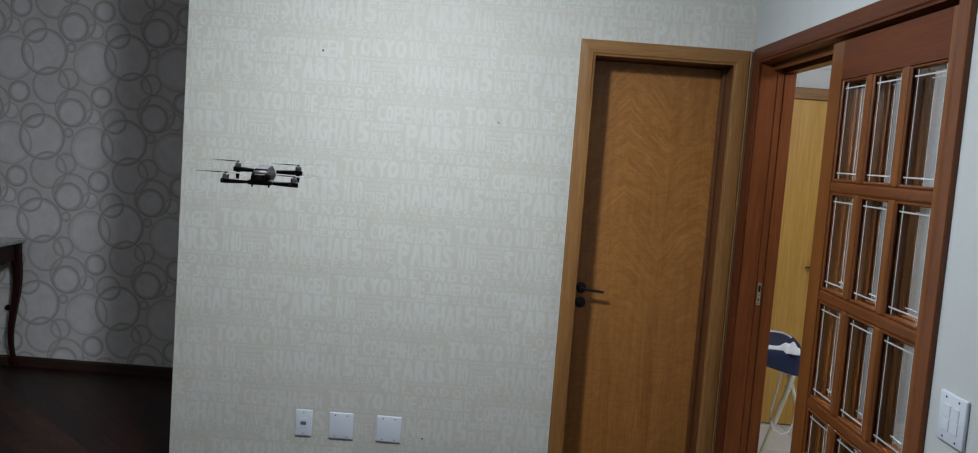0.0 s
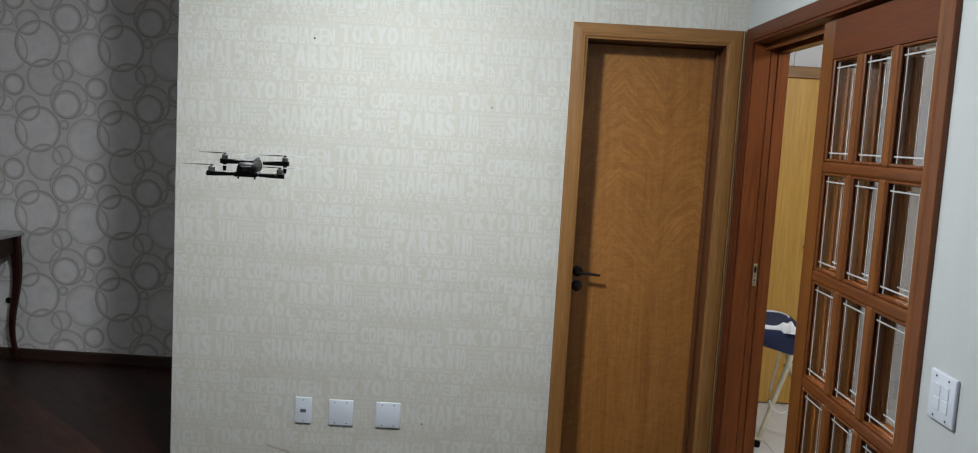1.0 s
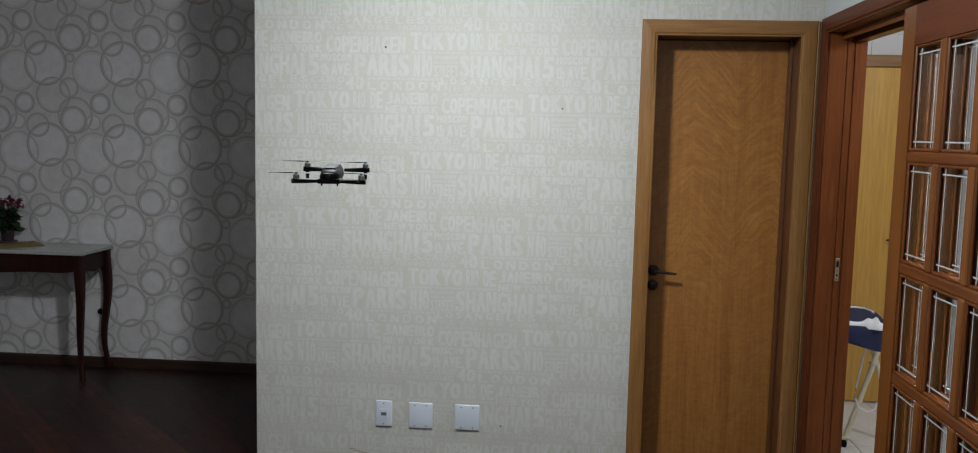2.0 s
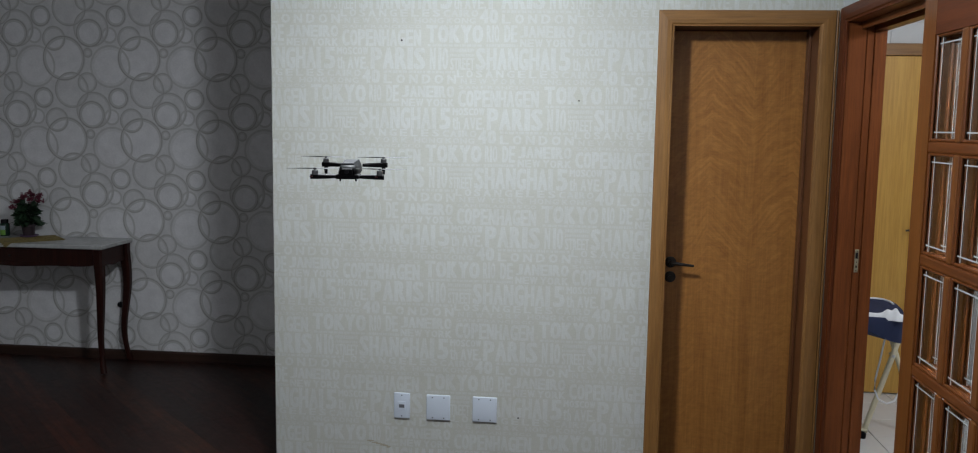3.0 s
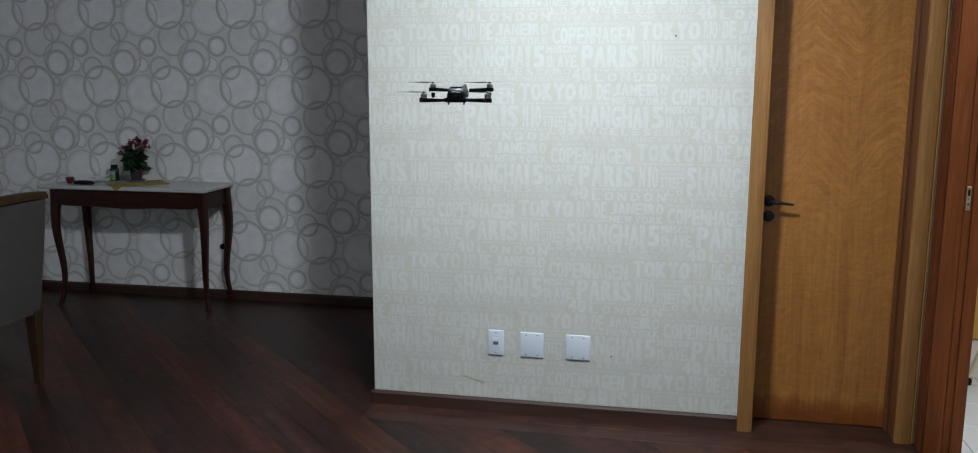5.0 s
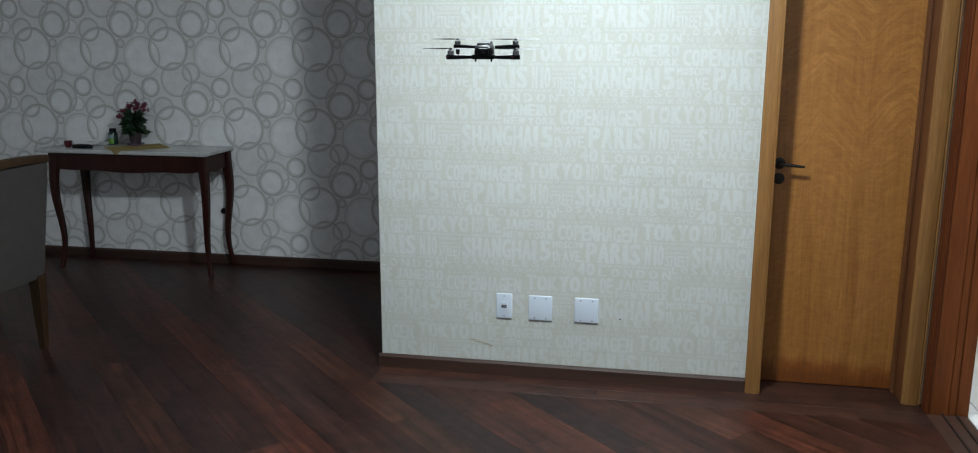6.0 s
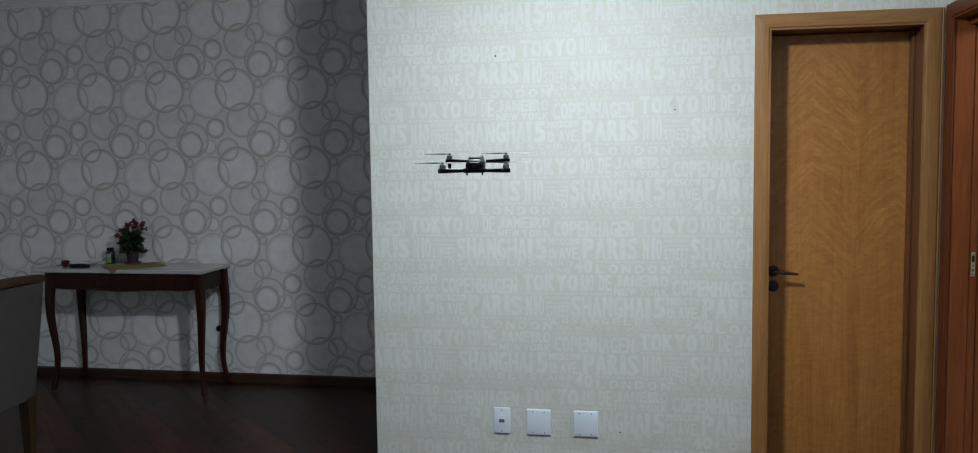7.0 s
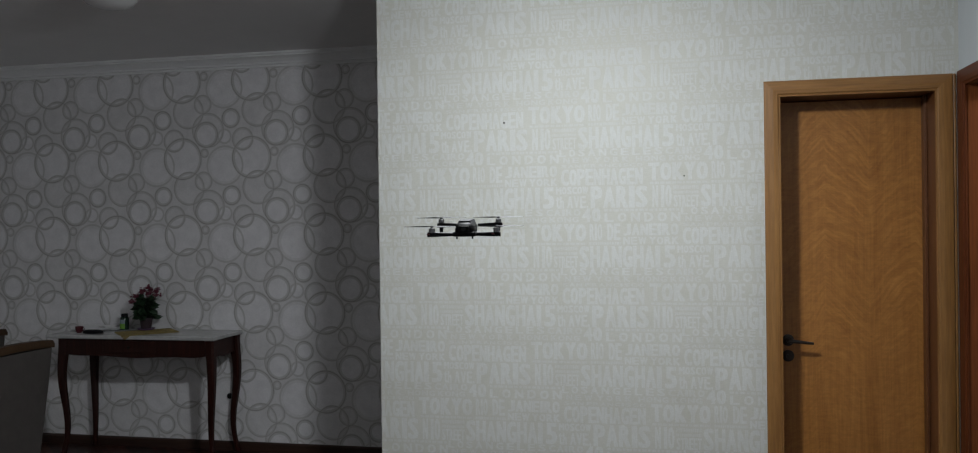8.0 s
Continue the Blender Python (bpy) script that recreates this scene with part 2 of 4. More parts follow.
m_glass, _n, _l, _b = shader("bevelled_glass", 0.02)
_b.inputs["Transmission Weight"].default_value = 1.0
_b.inputs["IOR"].default_value = 1.45
_b.inputs["Base Color"].default_value = (0.96, 0.98, 0.98, 1)
M_FROST = plain("ground_bevel", (0.40, 0.42, 0.43), 0.3, 0, 0.05, 60, 0.05)
m_lit, _n, _l, _b = shader("lit_diffuser", 0.5)
_b.inputs["Base Color"].default_value = (0.8, 0.8, 0.78, 1)
_b.inputs["Emission Color"].default_value = (1, 0.96, 0.9, 1)
_b.inputs["Emission Strength"].default_value = 3.0
M_OPAL = plain("opal_glass", (0.72, 0.72, 0.72), 0.25, 0, 0.03, 40, 0.02)


# ---- building blocks ----
def empty(name, at=(0, 0, 0), rz=0.0):
    ob = new(name)
    ob.matrix_world = pose(*at, 0, 0, rz)
    return ob


def mesh_of(bm, material, name="mesh", smooth=False):
    bmesh.ops.recalc_face_normals(bm, faces=bm.faces)
    me = bpy.data.meshes.new(name)
    bm.to_mesh(me)
    bm.free()
    for mt in material if isinstance(material, (list, tuple)) else [material]:
        me.materials.append(mt)
    if smooth:
        me.polygons.foreach_set("use_smooth", [True] * len(me.polygons))
        me.set_sharp_from_angle(angle=radians(40))
    return me


def part(name, bm, material, parent=None, label="", smooth=False):
    """Links a bmesh as one mesh object, under a thing where one is given."""
    ob = new(name, mesh_of(bm, material, name, smooth))
    ob.parent = parent
    if label:
        ob["label"] = label
    return ob


def box(bm, x0, x1, y0, y1, z0, z1, bev=0.0, seg=1):
    r = bmesh.ops.create_cube(bm, size=1, matrix=Matrix.LocRotScale(((x0 + x1) / 2, (y0 + y1) / 2, (z0 + z1) / 2), None, (abs(x1 - x0), abs(y1 - y0), abs(z1 - z0))))
    if bev:
        es = list({e for v in r["verts"] for e in v.link_edges})
        bmesh.ops.bevel(bm, geom=es, offset=bev, segments=seg, profile=0.5, affect="EDGES", clamp_overlap=True)
    return bm


def one_box(*a, **k):
    return box(bmesh.new(), *a, **k)


def lathe(bm, profile, at=(0, 0, 0), n=24, m=None):
    """Turns (radius, height) pairs round the upright axis."""
    m = m or Matrix.Translation(at)
    rings = []
    for r, z in profile:
        if r < 1e-6:
            rings.append([bm.verts.new(m @ Vector((0, 0, z)))])
        else:
            rings.append([bm.verts.new(m @ Vector((r * math.cos(2 * math.pi * i / n), r * math.sin(2 * math.pi * i / n), z))) for i in range(n)])
    for a, b in zip(rings, rings[1:]):
        for i in range(n):
            j = (i + 1) % n
            if len(a) == 1 and len(b) == 1:
                continue
            if len(a) == 1:
                bm.faces.new((a[0], b[i], b[j]))
            elif len(b) == 1:
                bm.faces.new((a[i], a[j], b[0]))
            else:
                bm.faces.new((a[i], a[j], b[j], b[i]))
    for ring, flip in ((rings[0], True), (rings[-1], False)):
        if len(ring) > 1:
            bm.faces.new(ring[::-1] if flip else ring)
    return bm


def tube(bm, pts, radius, n=8):
    """A round bar through points; radius a number or one for each point."""
    pts = [Vector(p) for p in pts]
    rad = radius if isinstance(radius, (list, tuple)) else [radius] * len(pts)
    rings = []
    for i, p in enumerate(pts):
        d = (pts[min(i + 1, len(pts) - 1)] - pts[max(i - 1, 0)]).normalized()
        q = d.to_track_quat("Z", "Y")
        rings.append([bm.verts.new(p + q @ Vector((rad[i] * math.cos(2 * math.pi * k / n), rad[i] * math.sin(2 * math.pi * k / n), 0))) for k in range(n)])
    for a, b in zip(rings, rings[1:]):
        for k in range(n):
            bm.faces.new((a[k], a[(k + 1) % n], b[(k + 1) % n], b[k]))
    bm.faces.new(rings[0][::-1])
    bm.faces.new(rings[-1])
    return bm


def loft(bm, sections):
    """Joins rings of equally many points and closes both ends."""
    rings = [[bm.verts.new(p) for p in s] for s in sections]
    n = len(rings[0])
    for a, b in zip(rings, rings[1:]):
        for k in range(n):
            bm.faces.new((a[k], a[(k + 1) % n], b[(k + 1) % n], b[k]))
    bm.faces.new(rings[0][::-1])
    bm.faces.new(rings[-1])
    return bm


def prism(bm, outline, z0, z1, m=None):
    m = m or Matrix()
    return loft(bm, [[m @ Vector((x, y, z)) for x, y in outline] for z in (z0, z1)])


def moulding(bm, profile, a, b, out, side, cut_a=0.0, cut_b=0.0):
    """A strip from a to b. profile: (across, depth); across runs along side, depth along out; the ends are cut back by cut * across."""
    a, b, out, side = Vector(a), Vector(b), Vector(out), Vector(side)
    d = (b - a).normalized()
    return loft(bm, [[a + side * u + out * v + d * (cut_a * u) for u, v in profile], [b + side * u + out * v - d * (cut_b * u) for u, v in profile]])


CASING = [(0, 0), (0.067, 0), (0.067, 0.010), (0.064, 0.014), (0.030, 0.017), (0.012, 0.016), (0.007, 0.011), (0, 0.010)]


# ---- structure ----
CEIL = 2.775
X_E, X_K, Y_B = 2.50, 2.65, 1.75          # east wall faces, back wall


def wall(name, boxes, material, label, category="wall"):
    bm = bmesh.new()
    for b in boxes:
        box(bm, *b)
    return tagged(part(name, bm, material), label, category, kind="structure")


wall_north = wall("wall_north", [(0, 1.785, 0, 0.20, 0, CEIL), (1.785, 2.425, 0, 0.20, 2.113, CEIL), (2.425, 2.5, 0, 0.20, 0, CEIL)], M_PAPER,
                  "cream wallpapered wall printed with pearly city names")
wall("wall_return", [(0, 0.12, 0.20, Y_B, 0, CEIL)], M_WHITE, "plain unseen pale wall behind the papered corner")
wall_back = wall("wall_back", [(-3.9, 2.5, Y_B, Y_B + 0.12, 0, CEIL)], M_GREY, "grey wallpapered wall with overlapping ring pattern")
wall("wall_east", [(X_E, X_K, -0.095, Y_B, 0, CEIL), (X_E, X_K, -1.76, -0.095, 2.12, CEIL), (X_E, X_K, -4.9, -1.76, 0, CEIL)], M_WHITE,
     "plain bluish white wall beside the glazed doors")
# unseen west and south walls close the room, set near to bounce fill light
wall("wall_west", [(-4.02, -3.9, -4.9, Y_B + 0.12, 0, CEIL)], M_BOUNCE, "plain unseen pale side wall")
wall("wall_south", [(-4.02, 5.12, -5.02, -4.9, 0, CEIL)], M_BOUNCE, "plain unseen pale wall behind")
kitchen_back = wall("wall_kitchen", [(X_K, 5.0, Y_B, Y_B + 0.12, 0, CEIL)], M_GROUT, "white tiled kitchen wall with pale grout")
wall("wall_kitchen_side", [(5.0, 5.12, -4.9, Y_B + 0.12, 0, CEIL)], M_WTILE, "white kitchen side wall")
tagged(part("ceiling", one_box(-4.02, 5.12, -5.02, Y_B + 0.12, CEIL, CEIL + 0.1), M_CEIL), "plain off-white painted ceiling", "ceiling", kind="structure")

floor = tagged(part("floor", one_box(-4.02, X_E + 0.05, -5.02, Y_B + 0.12, -0.1, -0.014), M_GAP), "dark reddish wooden floor of diagonal planks", "floor", kind="structure")
kitchen_floor = tagged(part("kitchen_floor", one_box(X_E + 0.05, 5.12, -5.02, Y_B + 0.12, -0.1, -0.010), M_GROUT), "white square tile floor with dark joints", "floor", kind="structure")

# crown along the back wall
crown_profile = [(0, 0), (0.088, 0), (0.088, 0.014), (0.076, 0.016), (0.076, 0.028), (0.062, 0.034), (0.046, 0.046), (0.036, 0.060), (0.030, 0.062), (0.030, 0.074), (0.015, 0.077), (0.015, 0.092), (0, 0.094)]
CROWN_LABEL = "white stepped plaster crown moulding under the ceiling"


def crown(a, b, out_a, out_b):
    """A run of crown from a to b; each end leans out along its own mitre."""
    bm = loft(bmesh.new(), [[Vector((p[0] + o[0] * u, p[1] + o[1] * u, CEIL - v)) for u, v in crown_profile] for p, o in ((a, out_a), (b, out_b))])
    return tagged(part("crown_moulding", bm, M_PLASTER), CROWN_LABEL, "moulding", kind="structure")


crown((-3.9, Y_B), (0, Y_B), (1, -1), (-1, -1))
crown((0, Y_B), (0, 0), (-1, -1), (-1, -1))
crown((0, 0), (X_E, 0), (-1, -1), (-1, -1))
crown((X_E, 0), (X_E, -4.9), (-1, -1), (-1, 1))


def baseboard(a, b, out, label):
    bm = bmesh.new()
    a, b, out = Vector(a), Vector(b), Vector(out)
    prof = [(0, 0), (0.015, 0), (0.015, 0.056), (0.011, 0.063), (0.004, 0.068), (0, 0.068)]
    loft(bm, [[p + out * u + Vector((0, 0, v)) for u, v in prof] for p in (a, b)])
    return tagged(part("baseboard", bm, M_BASE), label, "baseboard", kind="structure")


baseboard((-0.015, 0, 0), (1.732, 0, 0), (0, -1, 0), "dark wooden baseboard below the lettered wallpaper")
baseboard((0, 0, 0), (0, Y_B - 0.015, 0), (-1, 0, 0), "dark wooden baseboard round the wall corner")
baseboard((-3.9, Y_B, 0), (0, Y_B, 0), (0, -1, 0), "dark wooden baseboard below the ring wallpaper")


# ---- lettered wallpaper ----
def glyph(char):
    """Vertices and faces of one letter: its width scaled to 1, its height in capitals."""
    cu = bpy.data.curves.new("word", "FONT")
    cu.body, cu.size, cu.resolution_u = char, 1.0, 2
    ob = new("word", cu)
    dg = bpy.context.evaluated_depsgraph_get()
    me = bpy.data.meshes.new_from_object(ob.evaluated_get(dg))
    v = np.array([(p.co.x, p.co.y) for p in me.vertices])
    f = [tuple(p.vertices) for p in me.polygons]
    bpy.data.objects.remove(ob)
    bpy.data.curves.remove(cu)
    bpy.data.meshes.remove(me)
    lo, hi = v.min(0), v.max(0)
    v[:, 0] = (v[:, 0] - lo[0]) / (hi[0] - lo[0])
    v[:, 1] -= max(lo[1], 0.0) if char == "." else lo[1]
    return v, f, hi[1] - lo[1]


def word_shape(text):
    """A word in block letters of even width, scaled to the unit square."""
    verts, faces, x, top = [], [], 0.0, 0.0
    for char in text:
        if char == " ":
            x += 0.32
            continue
        v, f, h = glyph(char)
        cell = {"I": 0.36, "1": 0.42, ".": 0.18, "M": 1.2, "W": 1.25}.get(char, 1.0)
        tall = 1.0 if char != "." else 0.2
        base = sum(len(q) for q in verts)
        verts.append(np.column_stack((v[:, 0] * cell + x, v[:, 1] / h * tall)))
        faces += [tuple(k + base for k in q) for q in f]
        x += cell + 0.32
    v = np.concatenate(verts)
    lo, hi = v.min(0), v.max(0)
    return (v - lo) / (hi - lo), faces


def bars_shape(n):
    """A line too small to read: plain bars of varied length."""
    rnd = random.Random(n)
    xs, v, f = 0.0, [], []
    while xs < 1:
        w = min(rnd.uniform(0.03, 0.09), 1 - xs)
        k = len(v)
        v += [(xs, 0), (xs + w, 0), (xs + w, 1), (xs, 1)]
        f.append((k, k + 1, k + 2, k + 3))
        xs += w + 0.018
    return np.array(v), f


# word, left, width, bottom, height in one strip of the pattern; the strip is 1.06 wide and 0.265 high
WORDS = [("PARIS", 0.0, 0.250, 0.0, 0.097), ("N", 0.270, 0.026, 0.0, 0.097), ("10", 0.308, 0.046, 0.0, 0.097), ("STREET", 0.362, 0.108, 0.0, 0.052), ("-3", 0.362, 0.108, 0.058, 0.012), ("-4", 0.362, 0.108, 0.078, 0.016),
         ("SHANGHAI", 0.477, 0.355, 0.0, 0.097), ("5", 0.846, 0.052, 0.0, 0.097), ("th", 0.905, 0.036, 0.0, 0.055), ("AVE.", 0.955, 0.095, 0.0, 0.055), ("MOSCOW", 0.905, 0.145, 0.064, 0.033),
         ("TOKYO", 0.254, 0.255, 0.118, 0.078), ("-5", 0.26, 0.25, 0.102, 0.010), ("RIO", 0.524, 0.056, 0.122, 0.074), ("DE", 0.602, 0.058, 0.122, 0.074), ("-6", 0.522, 0.14, 0.102, 0.012),
         ("JANEIRO", 0.672, 0.24, 0.142, 0.052), ("NEW YORK", 0.672, 0.24, 0.102, 0.034), ("COPENHAGEN", 0.929, 0.362, 0.102, 0.074), ("SAN FRANCISCO", 0.93, 0.36, 0.181, 0.015),
         ("L O S", -0.138, 0.115, 0.232, 0.032), ("A N G E L E S", -0.01, 0.325, 0.232, 0.032), ("CAIRO", 0.33, 0.155, 0.232, 0.030), ("N E W  Y O R K", -0.12, 0.29, 0.203, 0.024), ("HONG KONG", 0.2, 0.275, 0.203, 0.024),
         ("40", 0.492, 0.082, 0.203, 0.062), ("L O N D O N", 0.590, 0.33, 0.203, 0.040), ("-7", 0.59, 0.33, 0.249, 0.011)]


def lettering():
    random.seed(4)
    shapes = {w[0]: bars_shape(-int(w[0])) if w[0][0] == "-" else word_shape(w[0]) for w in WORDS}
    regions = [(0.003, 1.731, 0.07, CEIL - 0.096), (1.731, 2.484, 2.165, CEIL - 0.096)]
    verts, faces, tones = [], [], []
    for n in range(-4, 8):
        z0 = 1.902 - 0.265 * n
        for k in range(-3, 5):
            x0 = 0.46 - 0.53 * n + 1.06 * k
            for text, left, width, low, high in WORDS:
                x, z = x0 + left, z0 + low
                for xa, xb, za, zb in regions:
                    if x > xb or x + width < xa or z > zb or z + high < za:
                        continue
                    v, f = shapes[text]
                    heavy = min(high * 0.065, width / len(text) * 0.10) if text[0] != "-" else 0.0
                    tall = heavy * 0.55
                    copies = ((0.0, 0.0, 0.0), (1.0, 0.00012, 1.0), (-1.0, 0.00024, -1.0), (1.0, 0.00036, -1.0), (-1.0, 0.00048, 1.0)) if heavy else ((0.0, 0.0, 0.0),)
                    p = np.concatenate([np.column_stack((v[:, 0] * (width - 2 * heavy) + x + heavy * (1 + dx), np.full(len(v), -0.0007 - dy), v[:, 1] * (high - 2 * tall) + z + tall * (1 + dz))) for dx, dy, dz in copies])
                    f = [tuple(i + len(v) * c for i in q) for c in range(len(copies)) for q in f]
                    if x < xa or x + width > xb or z < za or z + high > zb:
                        bm = bmesh.new()
                        vs = [bm.verts.new(q) for q in p]
                        for q in f:
                            bm.faces.new([vs[i] for i in q])
                        for co, no in (((xa, 0, 0), (-1, 0, 0)), ((xb, 0, 0), (1, 0, 0)), ((0, 0, za), (0, 0, -1)), ((0, 0, zb), (0, 0, 1))):
                            bmesh.ops.bisect_plane(bm, geom=bm.verts[:] + bm.edges[:] + bm.faces[:], plane_co=co, plane_no=no, clear_outer=True)
                        bm.verts.index_update()
                        p, f = [tuple(q.co) for q in bm.verts], [tuple(q.index for q in r.verts) for r in bm.faces]
                        bm.free()
                    base = len(verts)
                    verts += [tuple(q) for q in p]
                    faces += [tuple(i + base for i in q) for q in f]
                    tones += [0 if high > 0.03 else 1] * len(f)
    me = bpy.data.meshes.new("lettering")
    me.from_pydata(verts, [], faces)
    for m in (M_PRINT, M_SHADE):
        me.materials.append(m)
    me.polygons.foreach_set("material_index", tones)
    ob = new("lettering", me)
    ob.parent = wall_north
    return tagged(ob, "pearly printed city names on wallpaper", kind="stuff")


lettering()


# ---- ring wallpaper ----
# centre and radius of the rings of one repeat, and how bold they are (2 bold, 1 fine, 0 soft)
RINGS = [(0, 0, 47, 2), (108, 184, 102, 2), (-35, 147, 97, 0), (142, 37, 82, 1), (-133, -78, 63, 2), (-123, -56, 84, 1), (-35, -88, 36, 0),
         (62, -103, 55, 1), (-143, 210, 21, 1), (-150, 72, 46, 1)]


def ring_print():
    unit, period_x, period_z = 0.001435, 0.532, 0.543
    layers = [([], []), ([], []), ([], []), ([], [])]        # disc, wide halo, halo, ring

    def annulus(layer, cx, cz, r0, r1, y):
        verts, faces = layers[layer]
        base, n = len(verts), 56 if r1 > 0.05 else 36
        for r in (r0, r1):
            for i in range(n):
                a = 2 * math.pi * i / n
                verts.append((cx + r * math.cos(a), y, cz + r * math.sin(a)))
        faces.extend((base + i, base + (i + 1) % n, base + n + (i + 1) % n, base + n + i) for i in range(n))

    def disc(cx, cz, r, y):
        verts, faces = layers[0]
        base, n = len(verts), 40
        verts.extend((cx + r * math.cos(2 * math.pi * i / n), y, cz + r * math.sin(2 * math.pi * i / n)) for i in range(n))
        faces.append(tuple(range(base, base + n)))

    level = 0
    for i in range(-7, 3):
        for j in range(-6, 3):
            for k, (u, w, r, bold) in enumerate(RINGS):
                cx, cz, r = -1.161 + i * period_x + u * unit, 2.34 + j * period_z + w * unit, r * unit
                if not (-3.9 + r < cx < -r and 0.05 < cz + r and cz - r < 2.695):
                    continue
                y = Y_B - 0.0008
                if bold in (0, 2):
                    disc(cx, cz, r * (0.8 if bold == 0 else 0.9), y - 0.0001 * k)
                wide = (0.014, 0.020, 0.026)[bold]
                annulus(1, cx, cz, r - wide * 0.75, r + wide * 0.25, y - 0.0012 - 0.0001 * k)
                annulus(2, cx, cz, r - wide * 0.42, r + wide * 0.10, y - 0.0024 - 0.0001 * k)
                if bold:
                    annulus(3, cx, cz, r - (0.0042 if bold == 2 else 0.0024), r, y - 0.0036 - 0.0001 * k)
    for name, (verts, faces), m, label in zip(("disc_print", "wide_ring_print", "ring_print", "outline_print"), layers, (M_DISC, M_HALO2, M_HALO, M_RING),
                                              ("pale printed discs", "faint grey printed rings", "soft grey printed rings", "dark grey printed ring outlines")):
        bm = bmesh.new()
        vs = [bm.verts.new(v) for v in verts]
        for f in faces:
            bm.faces.new([vs[q] for q in f])
        for co, no in (((0, 0, 2.695), (0, 0, 1)), ((0, 0, 0.066), (0, 0, -1))):
            bmesh.ops.bisect_plane(bm, geom=bm.verts[:] + bm.edges[:] + bm.faces[:], plane_co=co, plane_no=no, clear_outer=True)
        ob = part(name, bm, m, wall_back, label)
        ob["kind"] = "stuff"


ring_print()


# ---- closed veneer door in the lettered wall ----
door = tagged(empty("door_1", (1.80, 0, 0)), "closed honey-coloured veneer door with black lever handle", "door", kind="structure")
W, HD = 0.608, 2.098
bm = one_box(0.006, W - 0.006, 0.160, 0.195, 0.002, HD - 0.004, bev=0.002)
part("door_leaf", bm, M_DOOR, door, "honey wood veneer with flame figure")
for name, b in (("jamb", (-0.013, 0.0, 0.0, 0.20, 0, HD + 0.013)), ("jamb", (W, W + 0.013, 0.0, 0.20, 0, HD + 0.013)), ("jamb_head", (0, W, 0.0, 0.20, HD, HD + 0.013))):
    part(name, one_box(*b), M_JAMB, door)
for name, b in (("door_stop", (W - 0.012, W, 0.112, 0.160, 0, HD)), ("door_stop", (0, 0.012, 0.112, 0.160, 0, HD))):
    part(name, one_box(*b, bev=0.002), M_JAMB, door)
part("casing", moulding(bmesh.new(), CASING, (0, 0, 0), (0, 0, HD), (0, -1, 0), (-1, 0, 0), 0, -1), M_CASE, door, "honey wooden door casing")
part("casing", moulding(bmesh.new(), CASING, (W, 0, 0), (W, 0, HD), (0, -1, 0), (1, 0, 0), 0, -1), M_CASE, door)
part("casing", moulding(bmesh.new(), CASING, (0, 0, HD), (W, 0, HD), (0, -1, 0), (0, 0, 1), -1, -1), M_CASE_X, door)
part("edge_strip", one_box(W + 0.0675, W + 0.0790, -0.011, 0.0, 0.0, HD + 0.067, bev=0.004, seg=2), M_CASE, door, "rounded honey edge strip")
for x0, x1 in ((-0.0693, -0.0672), (W + 0.0792, W + 0.0825)):
    part("caulk_line", one_box(x0, x1, -0.0045, 0.0, 0.07, HD + 0.066), M_CAULK, door, "thin white caulk line beside the casing")
# lever handle
bm = bmesh.new()
lathe(bm, [(0.0, 0), (0.026, 0), (0.026, 0.005), (0.021, 0.009), (0.009, 0.010), (0.009, 0.066), (0.0, 0.068)], m=pose(0.040, 0.160, 1.042, 90, 0, 0))
handle = part("door_handle", bm, M_BLACKM, door, "black lever handle on round rose", True)
bm = bmesh.new()
tube(bm, [(0.040, 0.097, 1.043), (0.052, 0.095, 1.045), (0.082, 0.094, 1.042), (0.117, 0.095, 1.038), (0.139, 0.097, 1.036)], [0.010, 0.009, 0.0075, 0.0068, 0.0055], 10)
part("lever", bm, M_BLACKM, handle, "", True)
bm = bmesh.new()
lathe(bm, [(0.0, 0), (0.026, 0), (0.026, 0.005), (0.021, 0.009), (0.008, 0.010), (0.008, 0.014), (0.0, 0.014)], m=pose(0.040, 0.160, 0.973, 90, 0, 0))
part("key_rose", bm, M_BLACKM, door, "black round keyhole rose", True)


# ---- sliding glazed doors in the east wall ----
sliding = tagged(empty("door_2", (X_E, -0.11, 0)), "red-brown wooden frame of the glazed sliding doors", "door frame", kind="structure")
OW, OH = 1.635, 2.105
bm = bmesh.new()
# jamb with two grooved steps for the leaves
prof = [(-0.003, 0), (0.070, 0), (0.072, 0.004), (0.074, 0.004), (0.076, 0), (0.100, 0), (0.102, 0.005), (0.105, 0.005), (0.107, 0), (0.153, 0), (0.153, 0.015), (-0.003, 0.015)]
loft(bm, [[Vector((u, v, z)) for u, v in prof] for z in (0, OH)])
jamb = part("jamb", bm, M_JAMBRED, sliding, "red-brown grooved jamb")
part("jamb", one_box(-0.003, 0.153, -OW - 0.015, -OW, 0, OH), M_RED, sliding)
bm = one_box(-0.003, 0.153, -OW - 0.015, 0.015, OH, OH + 0.015)
box(bm, 0.050, 0.058, -OW, 0, OH - 0.028, OH + 0.002)
box(bm, 0.105, 0.153, -OW, 0, OH - 0.034, OH + 0.002)
part("jamb_head", bm, M_RED_Y, sliding)
WIDE = [(u * 1.34, v) for u, v in CASING]
